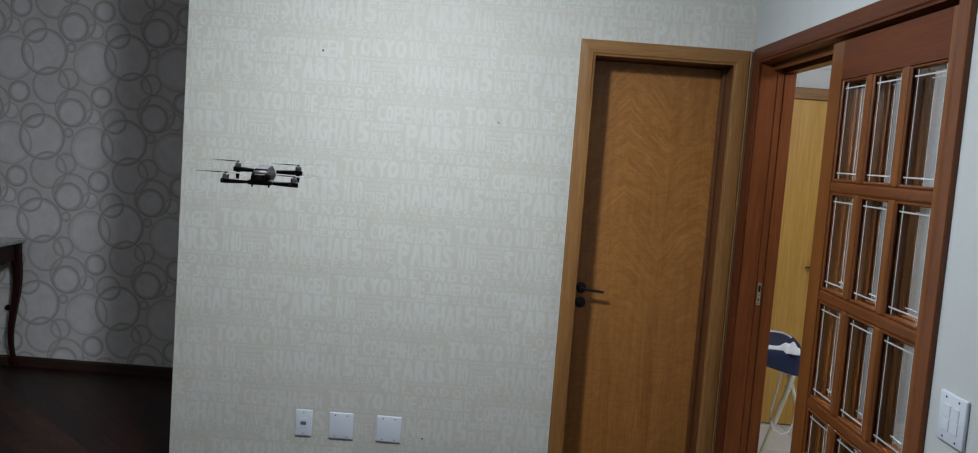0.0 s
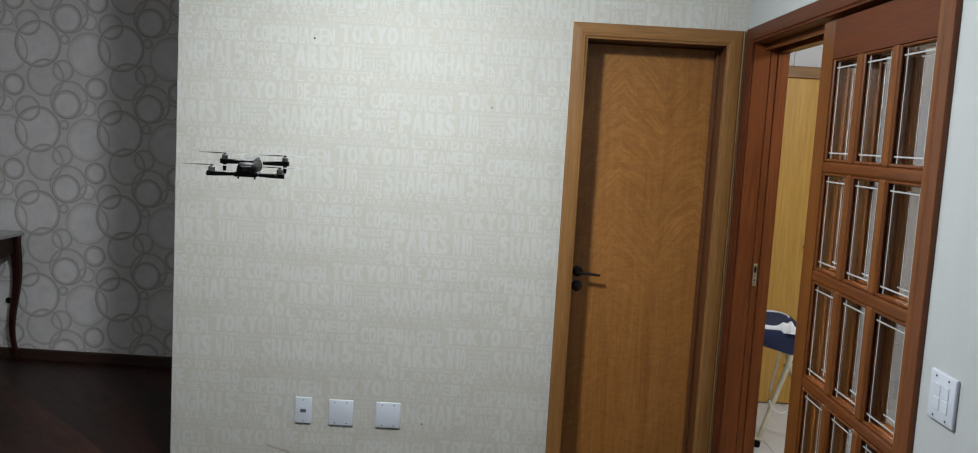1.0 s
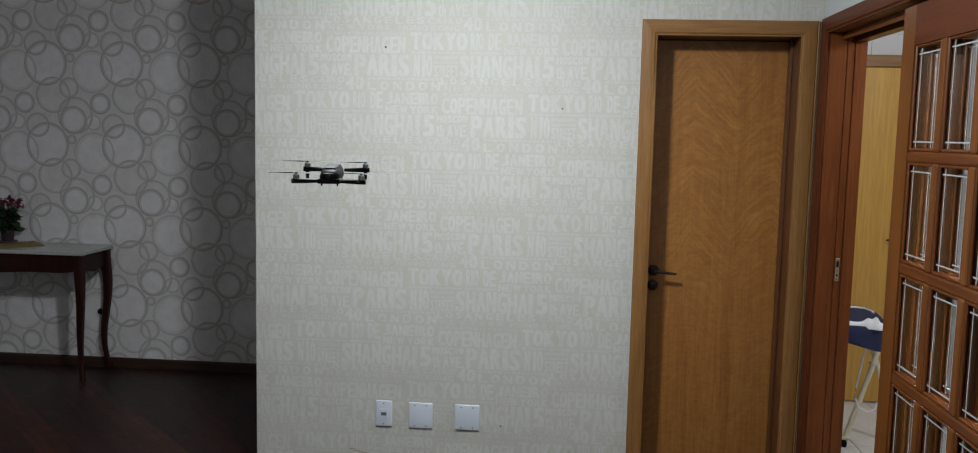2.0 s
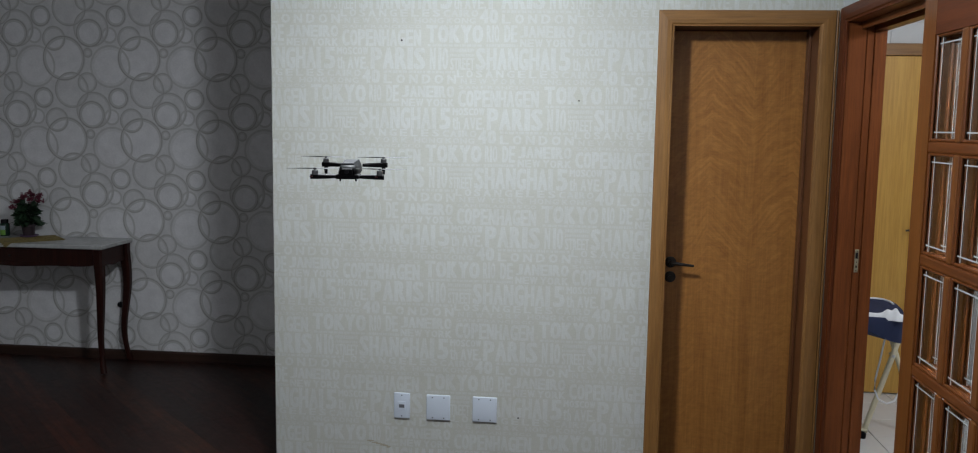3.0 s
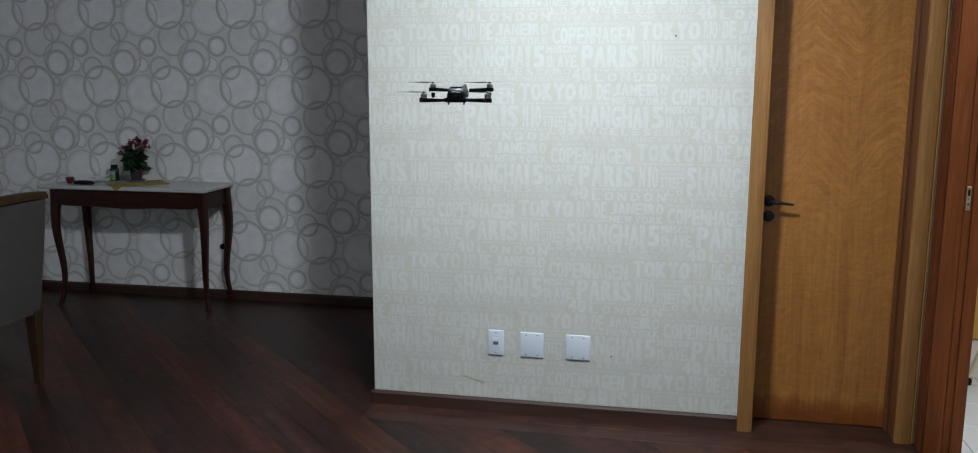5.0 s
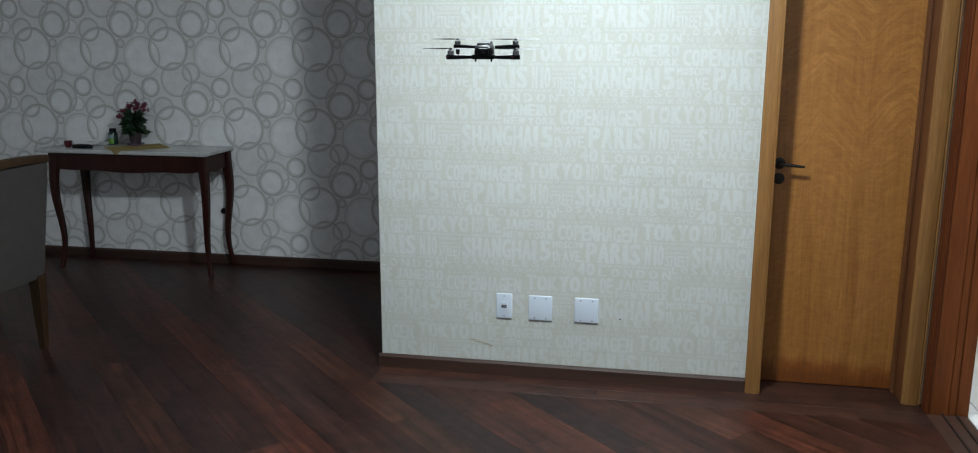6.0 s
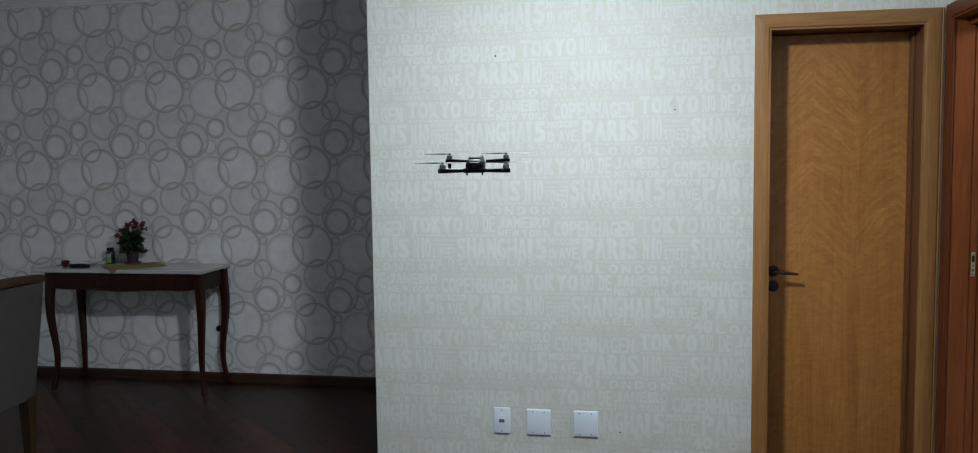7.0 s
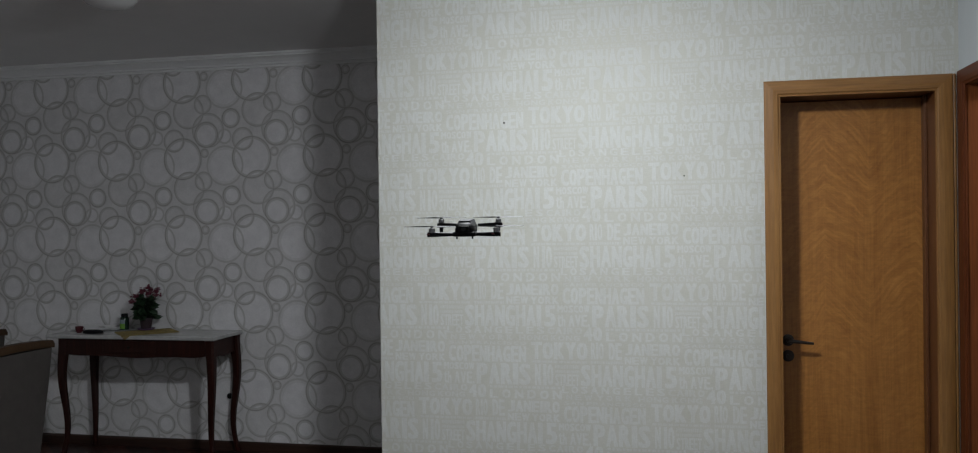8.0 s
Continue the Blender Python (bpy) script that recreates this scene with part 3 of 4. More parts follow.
# left and head casing take the darker copy, the right one plain red-brown
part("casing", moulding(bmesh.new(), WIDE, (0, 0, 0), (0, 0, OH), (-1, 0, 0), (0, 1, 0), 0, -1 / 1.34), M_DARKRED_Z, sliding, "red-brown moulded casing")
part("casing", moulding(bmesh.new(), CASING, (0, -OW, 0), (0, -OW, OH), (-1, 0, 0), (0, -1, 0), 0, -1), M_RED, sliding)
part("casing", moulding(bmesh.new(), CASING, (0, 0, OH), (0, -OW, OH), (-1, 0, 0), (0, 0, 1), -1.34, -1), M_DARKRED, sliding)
bm = one_box(0.079, 0.095, -0.0015, 0.001, 1.063, 1.16, bev=0.0006)
strike = part("strike_plate", bm, M_BRASS, sliding, "dull brass strike plate on the jamb")
bm = one_box(0.082, 0.092, -0.0024, -0.0014, 1.122, 1.148)
box(bm, 0.084, 0.090, -0.0024, -0.0014, 1.083, 1.092)
for z in (1.070, 1.107, 1.154):
    box(bm, 0.085, 0.089, -0.0024, -0.0014, z - 0.002, z + 0.002)
part("latch_hole", bm, M_BLACKP, strike)
bm = one_box(-0.015, 0.15, -OW, 0, -0.012, 0.004, bev=0.002)
sill = part("threshold", bm, M_BASE, sliding, "dark wooden threshold with two rails")
for x in (0.050, 0.106):
    part("rail", one_box(x - 0.004, x + 0.004, -OW, 0, 0.003, 0.009), M_BLACKM, sill)


def glazed_leaf(at, label):
    """A leaf with three columns of bevelled panes; its front faces -x and it runs towards -y."""
    leaf = tagged(empty("sliding_door", at), label, "glazed door", "sliding glazed doors")
    wd, hg, th = 0.89, 2.092, 0.034
    zs = [0.14, 0.50, 0.54, 0.865, 0.903, 1.232, 1.270, 1.595, 1.631, 1.965]
    ys = [-0.10, -0.297, -0.340, -0.537, -0.580, -0.79]
    for y0, y1 in ((-0.10, 0.0), (-wd, -0.79)):
        part("stile", one_box(0, th, y0, y1, 0.008, hg), M_STILE, leaf)
    # top rail: darker tone stands in for shade under the head casing
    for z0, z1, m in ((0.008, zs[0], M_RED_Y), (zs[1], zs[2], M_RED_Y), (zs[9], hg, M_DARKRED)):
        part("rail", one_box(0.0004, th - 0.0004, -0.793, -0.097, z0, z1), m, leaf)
    part("bottom_panel", one_box(0.010, th - 0.010, -0.79, -0.10, zs[0], zs[1]), M_RED_Y, leaf)
    for z0, z1 in ((zs[3], zs[4]), (zs[5], zs[6]), (zs[7], zs[8])):
        part("muntin", one_box(0.001, th - 0.001, -0.794, -0.096, z0, z1, bev=0.008, seg=2), M_RED_Y, leaf)
    cols = ((ys[1], ys[0]), (ys[3], ys[2]), (ys[5], ys[4]))
    rows = ((zs[2], zs[3]), (zs[4], zs[5]), (zs[6], zs[7]), (zs[8], zs[9]))
    for z0, z1 in rows:
        for y1, y0 in ((ys[2], ys[1]), (ys[4], ys[3])):
            part("muntin", one_box(0.0, th, y1, y0, z0 - 0.002, z1 + 0.002, bev=0.008, seg=2), M_STILE, leaf)
        for y0, y1 in cols:
            # glazing bead round the pane, pane, and its ground bevel lines
            bm = bmesh.new()
            for x0, x1 in ((0.004, 0.013), (th - 0.013, th - 0.004)):
                box(bm, x0, x1, y0, y0 + 0.009, z0, z1, bev=0.003)
                box(bm, x0, x1, y1 - 0.009, y1, z0, z1, bev=0.003)
                box(bm, x0, x1, y0 + 0.009, y1 - 0.009, z0, z0 + 0.009, bev=0.003)
                box(bm, x0, x1, y0 + 0.009, y1 - 0.009, z1 - 0.009, z1, bev=0.003)
            part("glazing_bead", bm, M_RED, leaf)
            pane = part("pane", one_box(0.015, 0.019, y0, y1, z0, z1), m_glass, leaf, "clear glass pane with ground bevel lines")
            pane.visible_shadow = False
            bm = bmesh.new()
            d, g = 0.029, 0.0020
            for yy in (y0 + d, y1 - d):
                box(bm, 0.0138, 0.0148, yy - g, yy + g, z0 + 0.010, z1 - 0.010)
            for zz in (z0 + d, z1 - d):
                box(bm, 0.0132, 0.0142, y0 + 0.010, y1 - 0.010, zz - g, zz + g)
            part("bevel_line", bm, M_FROST, pane)
    return leaf


glazed_leaf((X_E + 0.010, -0.895, 0), "red-brown glazed sliding door with bevelled glass panes, half open")
glazed_leaf((X_E + 0.060, -0.893, 0), "red-brown glazed sliding door pushed behind the other")


# ---- plates on the walls ----
def wall_plate(w, h, m, label, slots):
    ob = tagged(empty("wall_plate"), label, "wall plate", "wall plates")
    bm = bmesh.new()
    box(bm, -w / 2, w / 2, -0.009, 0, -h / 2, h / 2, bev=0.004, seg=3)
    part("cover", bm, M_PLATE, ob, "", True)
    xs = (0,) if w < 0.1 else (-w * 0.24, w * 0.24)
    for x in xs:
        for z in (-h * 0.40, h * 0.40):
            part("screw", lathe(bmesh.new(), [(0, 0), (0.0028, 0), (0.0028, 0.0012), (0, 0.0016)], m=pose(x, -0.0088, z, 90), n=10), M_GREYP, ob)
    slots(ob)
    ob.matrix_world = m
    return ob


def socket(ob):
    insert = part("socket_insert", one_box(-0.017, 0.017, -0.0105, -0.008, -0.022, 0.022, bev=0.001), M_PLATE, ob)
    bm = one_box(-0.013, 0.013, -0.0115, -0.0100, -0.009, 0.007, bev=0.0005)
    part("socket_opening", bm, M_DARKPL, insert, "dark socket opening")


def blank(ob):
    pass


def rockers(ob):
    for x0, x1, z0, z1 in ((-0.033, -0.005, 0.001, 0.031), (-0.033, -0.005, -0.031, -0.001), (0.005, 0.033, 0.001, 0.031), (0.005, 0.033, -0.031, -0.001)):
        part("rocker", one_box(x0, x1, -0.0108, -0.008, z0, z1, bev=0.0012), M_PLATE, ob)


wall_plate(0.076, 0.123, pose(0.611, 0, 0.348), "narrow white plastic socket plate on the lettered wall", socket)
wall_plate(0.112, 0.121, pose(0.7835, 0, 0.346), "square white blank plate on the lettered wall", blank)
wall_plate(0.113, 0.120, pose(1.001, 0, 0.347), "square white blank plate near the door", blank)
wall_plate(0.118, 0.117, pose(X_E, -1.931, 1.112, 0, 0, -90), "square white light switch plate beside the glazed doors", rockers)


# ---- console table ----
def curved_leg(sx, sy):
    """A slender cabriole leg: a soft knee, drawn in above the ankle, flared at the foot."""
    sec = []
    bend = np.polyfit((0, 0.12, 0.30, 0.50, 0.68, 0.82, 1.0), (0, 0.005, 0.012, 0.003, -0.009, -0.007, 0.016), 5)
    for i in range(21):
        q = i / 20
        z = 0.815 * (1 - q)
        off = float(np.polyval(bend, q))
        w = 0.034 - 0.019 * min(1, q / 0.85) ** 0.8 + 0.002 * max(0, (q - 0.9) / 0.1)
        sec.append([Vector((sx * off + dx * w, sy * off + dy * w, z)) for dx, dy in ((-1, -0.6), (-0.6, -1), (0.6, -1), (1, -0.6), (1, 0.6), (0.6, 1), (-0.6, 1), (-1, 0.6))])
    return sec


def console_table():
    t = tagged(empty("console_table", (-2.247, 1.535, 0)), "dark mahogany console table with grey marble top", "console table")
    hx, hy, zt = 0.632, 0.20, 0.852
    bm = bmesh.new()
    box(bm, -hx, hx, -hy, hy, zt - 0.026, zt, bev=0.006, seg=3)
    part("tabletop", bm, M_MARBLE, t, "grey marble tabletop with rounded edge")
    # aprons with a scalloped lower edge
    def apron(a, b, y0, y1, along):
        bm = bmesh.new()
        n = 24
        top, low = zt - 0.028, []
        for i in range(n + 1):
            s = i / n
            low.append(zt - 0.146 - 0.005 * math.cos(2 * math.pi * s * 2) + 0.022 * abs(2 * s - 1) ** 6)
        pts = [(a + (b - a) * i / n, z) for i, z in enumerate(low)] + [(b, top), (a, top)]
        rings = [[(Vector((u, y, z)) if along == "x" else Vector((y, u, z))) for u, z in pts] for y in (y0, y1)]
        loft(bm, rings)
        return bm
    front = part("apron", apron(-hx + 0.125, hx - 0.06, -hy + 0.020, -hy + 0.040, "x"), M_MAHOG, t)
    part("apron", apron(-hx + 0.125, hx - 0.06, hy - 0.040, hy - 0.020, "x"), M_MAHOG, t)
    part("apron", apron(-hy + 0.03, hy - 0.03, -hx + 0.092, -hx + 0.112, "y"), M_MAHOG, t)
    part("apron", apron(-hy + 0.03, hy - 0.03, hx - 0.050, hx - 0.030, "y"), M_MAHOG, t)
    drawer = part("drawer_front", one_box(-0.20, 0.20, -hy + 0.015, -hy + 0.021, zt - 0.118, zt - 0.040, bev=0.002), M_MAHOG, t)
    part("drawer_knob", lathe(bmesh.new(), [(0, 0), (0.005, 0), (0.004, 0.006), (0.008, 0.010), (0.007, 0.015), (0, 0.016)], m=pose(0, -hy + 0.015, zt - 0.080, 90), n=14), M_BLACKM, drawer, "dark metal drawer knob", True)
    for sx in (-1, 1):
        for sy in (-1, 1):
            bm = bmesh.new()
            secs = curved_leg(sx, sy)
            loft(bm, [[Vector((p.x + sx * (hx - (0.044 if sx > 0 else 0.118)), p.y + sy * (hy - 0.042), p.z + 0.008)) for p in s] for s in secs])
            leg = part("leg", bm, M_MAHOG, t, "", True)
    return t


console_table()
TOP = 0.852


def at_table(x, y):
    return (x, y, TOP)


# woven mat: plaited strands, one corner hanging over the front edge of the marble
def woven_mat():
    mat = tagged(empty("table_mat", (-2.225, 1.522, TOP), 45), "woven straw table mat on the marble top", "mat")
    bm = bmesh.new()
    turn = pose(0, 0, 0, 0, 0, 45)
    edge = 1.333 - 1.522

    def strip(x0, x1, y0, y1, z0, z1):
        loft(bm, [[Vector((x, y, z)) for y, z in ((y0, z0), (y1, z0), (y1, z1), (y0, z1))] for x in np.linspace(x0, x1, 19)])

    for i in range(41):
        y = -0.130 + i * 0.0065
        strip(-0.180 - 0.004 * (i % 3), 0.180 + 0.004 * ((i + 1) % 3), y - 0.0031, y + 0.0031, 0.001, 0.0048 + 0.0010 * (i % 2))
    for i in range(12):
        x = -0.165 + i * 0.03
        strip(x - 0.002, x + 0.002, -0.132, 0.132, 0.0042, 0.0066)
    for v in bm.verts:
        over = edge - (turn @ v.co).y
        if over > 0:
            v.co = turn.inverted() @ (turn @ v.co + Vector((0, over * 0.75, -over * 0.85)))
    part("weave", bm, M_STRAW, mat)
    return mat


woven_mat()


def potted_plant():
    rnd = random.Random(11)
    p = tagged(empty("potted_plant", (-2.298, 1.628, TOP + 0.007)), "potted plant with red flowers and dark green leaves", "potted plant")
    part("saucer", lathe(bmesh.new(), [(0, 0), (0.055, 0), (0.066, 0.010), (0.062, 0.012), (0.052, 0.005), (0, 0.005)], n=28), M_PURPLE, p, "purple plastic saucer", True)
    part("pot", lathe(bmesh.new(), [(0, 0.006), (0.036, 0.006), (0.046, 0.074), (0.050, 0.076), (0.050, 0.088), (0.045, 0.088), (0.042, 0.074), (0, 0.072)], n=28), M_POT, p, "dark plastic pot", True)
    stems, leaves, petals = bmesh.new(), bmesh.new(), bmesh.new()

    def leaf(bm, base, d, length, width, twist=0.0):
        d = d.normalized()
        side = d.cross(Vector((0, 0, 1)))
        side = side.normalized() if side.length > 0.01 else Vector((1, 0, 0))
        side = Matrix.Rotation(twist, 3, d) @ side
        up = side.cross(d)
        rows = []
        for i, (s, w) in enumerate(((0, 0.08), (0.25, 0.75), (0.55, 1.0), (0.82, 0.6), (1.0, 0.05))):
            c = base + d * (length * s) - up * (length * 0.35 * s * s)
            rows.append([bm.verts.new(c - side * (width * w) + up * (0.004 * w)), bm.verts.new(c), bm.verts.new(c + side * (width * w) + up * (0.004 * w))])
        for a, b in zip(rows, rows[1:]):
            bm.faces.new((a[0], a[1], b[1], b[0]))
            bm.faces.new((a[1], a[2], b[2], b[1]))

    for i in range(96):
        a, h = rnd.uniform(0, 6.283), rnd.uniform(0.080, 0.225)
        r = rnd.uniform(0.004, 0.040)
        d = Vector((math.cos(a), math.sin(a), rnd.uniform(0.0, 0.9)))
        leaf(leaves, Vector((r * math.cos(a), r * math.sin(a), h)), d, rnd.uniform(0.050, 0.078), rnd.uniform(0.025, 0.036), rnd.uniform(-1.2, 1.2))
    for a in (0.15, 3.3, 5.2, 2.5, 6.0):
        leaf(leaves, Vector((0.045 * math.cos(a), 0.045 * math.sin(a), 0.105)), Vector((math.cos(a), math.sin(a), 0.15)), 0.088, 0.017)
    for a, r, h in ((3.3, 0.080, 0.245), (2.6, 0.050, 0.285), (4.6, 0.045, 0.275), (0.4, 0.020, 0.305), (5.6, 0.060, 0.270), (0.1, 0.090, 0.290), (6.1, 0.105, 0.262), (1.6, 0.060, 0.290), (3.6, 0.095, 0.205)):
        top = Vector((r * math.cos(a), r * math.sin(a), h))
        tube(stems, [(0.25 * top.x, 0.25 * top.y, 0.08), (0.6 * top.x, 0.6 * top.y, 0.19), top], 0.0020, 5)
        for q in range(26):
            c = top + Vector((rnd.gauss(0, 0.012), rnd.gauss(0, 0.012), rnd.gauss(0, 0.009)))
            for k in range(5):
                an = k * 1.257 + rnd.random()
                leaf(petals, c, Vector((math.cos(an), math.sin(an), rnd.uniform(-0.2, 0.9))), 0.0092, 0.0068, rnd.uniform(-1.0, 1.0))
    part("stems", stems, M_LEAF, p)
    part("leaves", leaves, M_LEAF, p, "dark green leaves")
    part("flowers", petals, M_PETAL, p, "clusters of small red flowers")
    p.scale = (0.94, 0.94, 0.95)
    return p


potted_plant()


def bottle():
    b = tagged(empty("bottle", (-2.500, 1.672, TOP)), "small dark green bottle with pale and green label", "bottle")
    part("body", lathe(bmesh.new(), [(0, 0), (0.028, 0), (0.031, 0.004), (0.031, 0.078), (0.026, 0.088), (0.018, 0.090), (0, 0.090)], n=28), M_GREENB, b, "", True)
    part("cap", lathe(bmesh.new(), [(0, 0.0895), (0.023, 0.0895), (0.0235, 0.092), (0.0235, 0.110), (0.021, 0.113), (0, 0.113)], n=24), M_BLACKP, b, "dark screw cap", True)
    for name, z0, z1, m in (("label", 0.044, 0.072, M_LABELW), ("label", 0.008, 0.0435, M_LABELG)):
        bm = bmesh.new()
        rows = [[bm.verts.new((0.0315 * math.cos(a), 0.0315 * math.sin(a), z)) for a in np.linspace(-2.9, -0.9, 14)] for z in (z0, z1)]
        for i in range(13):
            bm.faces.new((rows[0][i], rows[0][i + 1], rows[1][i + 1], rows[1][i]))
        part(name, bm, m, b)
    return b


bottle()


def cup():
    c = tagged(empty("cup", at_table(-2.70, 1.45), 180), "small maroon ceramic cup on the marble top", "cup")
    part("body", lathe(bmesh.new(), [(0, 0), (0.018, 0), (0.020, 0.004), (0.030, 0.022), (0.033, 0.050), (0.030, 0.050), (0.027, 0.024), (0, 0.010)], n=26), M_MAROON, c, "", True)
    part("handle", tube(bmesh.new(), [(-0.030, 0, 0.042), (-0.044, 0, 0.044), (-0.050, 0, 0.032), (-0.042, 0, 0.020), (-0.028, 0, 0.018)], 0.004, 8), M_MAROON, c, "", True)
    c.scale = (0.82, 0.82, 0.9)


def flat_case():
    c = tagged(empty("glasses_case", at_table(-2.585, 1.44), -5), "flat black case lying on the marble top", "case")
    oval = Matrix.Diagonal((1.0, 0.46, 1.0, 1.0))
    part("shell", lathe(bmesh.new(), [(0, 0.004), (0.078, 0.004), (0.080, 0.010), (0.076, 0.018), (0.062, 0.023), (0, 0.025)], m=oval, n=36), M_BLACKP, c, "", True)
    part("rim", lathe(bmesh.new(), [(0, 0), (0.079, 0), (0.082, 0.002), (0.081, 0.0045), (0, 0.0045)], m=oval, n=36), M_BLACKP, c, "", True)


def papers():
    s = tagged(empty("paper_sheet", at_table(-2.715, 1.61), 4), "white paper sheets lying on the marble top", "paper")
    for k, (rz, dx, dy) in enumerate(((0, 0, 0), (6, 0.05, 0.02), (-9, 0.02, -0.01))):
        bm = bmesh.new()
        n = 8
        g = [[bm.verts.new((-0.15 + 0.30 * i / n, -0.075 + 0.15 * j / 3, 0.0015 + 0.003 * k + 0.006 * max(0, i / n - 0.75) * 4 * (k == 2) + (0.0, 0.008, 0.024)[k] * (j / 3) ** 1.4)) for j in range(4)] for i in range(n + 1)]
        for i in range(n):
            for j in range(3):
                bm.faces.new((g[i][j], g[i + 1][j], g[i + 1][j + 1], g[i][j + 1]))
        bmesh.ops.transform(bm, matrix=pose(dx, dy, 0, 0, 0, rz), verts=bm.verts)
        part("sheet", bm, M_PAPERW, s)
    k = tagged(empty("key_ring", (-2.66, 1.625, TOP + 0.020)), "small metal key ring on the papers", "keys")
    part("ring", tube(bmesh.new(), [(0.014 * math.cos(a), 0.014 * math.sin(a), 0.002) for a in np.linspace(0, 6.1, 16)], 0.0012, 6), M_STEEL, k)
    for a in (-20, 25):
        bm = one_box(0.012, 0.055, -0.004, 0.004, 0.001, 0.0035)
        lathe(bm, [(0, 0), (0.011, 0), (0.011, 0.003), (0, 0.003)], at=(0.02, 0, 0.001), n=14)
        bmesh.ops.transform(bm, matrix=pose(0, 0, 0, 0, 0, a), verts=bm.verts)
        part("key", bm, M_STEEL, k)


cup()
flat_case()
papers()


# ---- dining chairs ----
def dining_chair(m, label):
    """Origin on the floor below the middle of the back; the seat lies towards +y."""
    c = tagged(empty("dining_chair"), label, "chair", "dining chairs")
    w = 0.225
    bm = bmesh.new()
    secs = []
    for z, y, hw, th in ((0.385, 0.014, w - 0.024, 0.030), (0.45, 0.008, w - 0.022, 0.040), (0.62, -0.008, w - 0.012, 0.042), (0.80, -0.030, w - 0.003, 0.040), (0.95, -0.050, w, 0.034), (0.978, -0.053, w, 0.032)):
        secs.append([Vector((sx * (hw - c1), y + sy * th * k + 0.006 * (1 - abs(sx)), z)) for sx, sy, c1, k in
                     ((-1, -1, 0.008, 0.75), (-0.5, -1, 0, 1), (0.5, -1, 0, 1), (1, -1, 0.008, 0.75), (1, 1, 0.008, 0.75), (0.5, 1, 0, 1), (-0.5, 1, 0, 1), (-1, 1, 0.008, 0.75))])
    loft(bm, secs)
    part("backrest", bm, M_FABRIC, c, "grey woven upholstery", True)
    bm = bmesh.new()
    loft(bm, [[Vector((x, -0.054 + dy, 0.978 + dz + 0.010 * (1 - (x / w) ** 2))) for dy, dz in ((-0.030, 0), (0.030, 0), (0.031, 0.018), (0.020, 0.036), (-0.020, 0.036), (-0.031, 0.018))] for x in np.linspace(-w - 0.006, w + 0.006, 9)])
    part("top_rail", bm, M_OAK, c, "oak top rail", True)
    bm = bmesh.new()
    box(bm, -0.205, 0.205, 0.0, 0.44, 0.40, 0.47, bev=0.025, seg=3)
    part("seat", bm, M_FABRIC, c, "", True)
    part("seat_frame", one_box(-0.165, 0.165, 0.02, 0.42, 0.385, 0.402, bev=0.003), M_OAK, c)
    for sx in (-1, 1):
        for y0, y1, top in ((0.012, 0.026, 0.40), (0.405, 0.415, 0.36)):
            bm = bmesh.new()
            loft(bm, [[Vector((sx * (0.172 + 0.014 * k) + dx * hw, y0 + (y1 - y0) * k + dy * hw, top * (1 - k))) for dx, dy in ((-1, -1), (1, -1), (1, 1), (-1, 1))] for k, hw in ((0, 0.030), (0.5, 0.024), (1, 0.016))])
            part("leg", bm, M_OAK, c, "tapered oak leg")
    c.matrix_world = m
    return c


dining_chair(pose(-1.80, -0.27, 0, 0, 0, 90), "grey upholstered dining chair with oak legs and top rail")
dining_chair(pose(-2.42, 0.13, 0, 0, 0, 90), "grey upholstered dining chair farther along the dining side")


# ---- ceiling lamps ----
def ceiling_lamp(at, diffuser, label, drop=0.0):
    """A round plate on the ceiling and an opal dome, flush or hung on a short rod."""
    c = tagged(empty("ceiling_lamp", at), label, "ceiling lamp", "ceiling lamps")
    part("base_plate", lathe(bmesh.new(), [(0, 0), (0.15, 0), (0.15, -0.018), (0.14, -0.024), (0, -0.024)], n=40), M_PLATE, c, "white round base plate", True)
    if drop:
        part("rod", lathe(bmesh.new(), [(0, -0.022), (0.008, -0.022), (0.008, -0.026 - drop), (0, -0.026 - drop)], n=12), M_STEEL, c, "thin steel rod", True)
    part("diffuser", lathe(bmesh.new(), [(r, z - drop) for r, z in ((0.0, -0.0240), (0.138, -0.0245), (0.134, -0.045), (0.112, -0.070), (0.072, -0.088), (0.030, -0.096), (0, -0.097))], n=40), diffuser, c, "opal glass dome", True)
    return c


ceiling_lamp((-1.42, 0.02, CEIL), M_OPAL, "white round ceiling lamp with opal dome, switched off")
ceiling_lamp((LAMP[0], LAMP[1], CEIL), m_lit, "white round ceiling lamp with glowing dome on a short rod", 0.12)


# ---- small marks and fittings ----
def wall_nail(x, z, r):
    n = tagged(empty("wall_screw", (x, 0, z)), "tiny dark screw in the wallpaper", "screw", "screws in the wall")
    part("head", lathe(bmesh.new(), [(0, 0), (r, 0), (r, 0.0015), (r * 0.6, 0.003), (0, 0.003)], m=pose(0, 0.0, 0, 90), n=10), M_BLACKM, n)


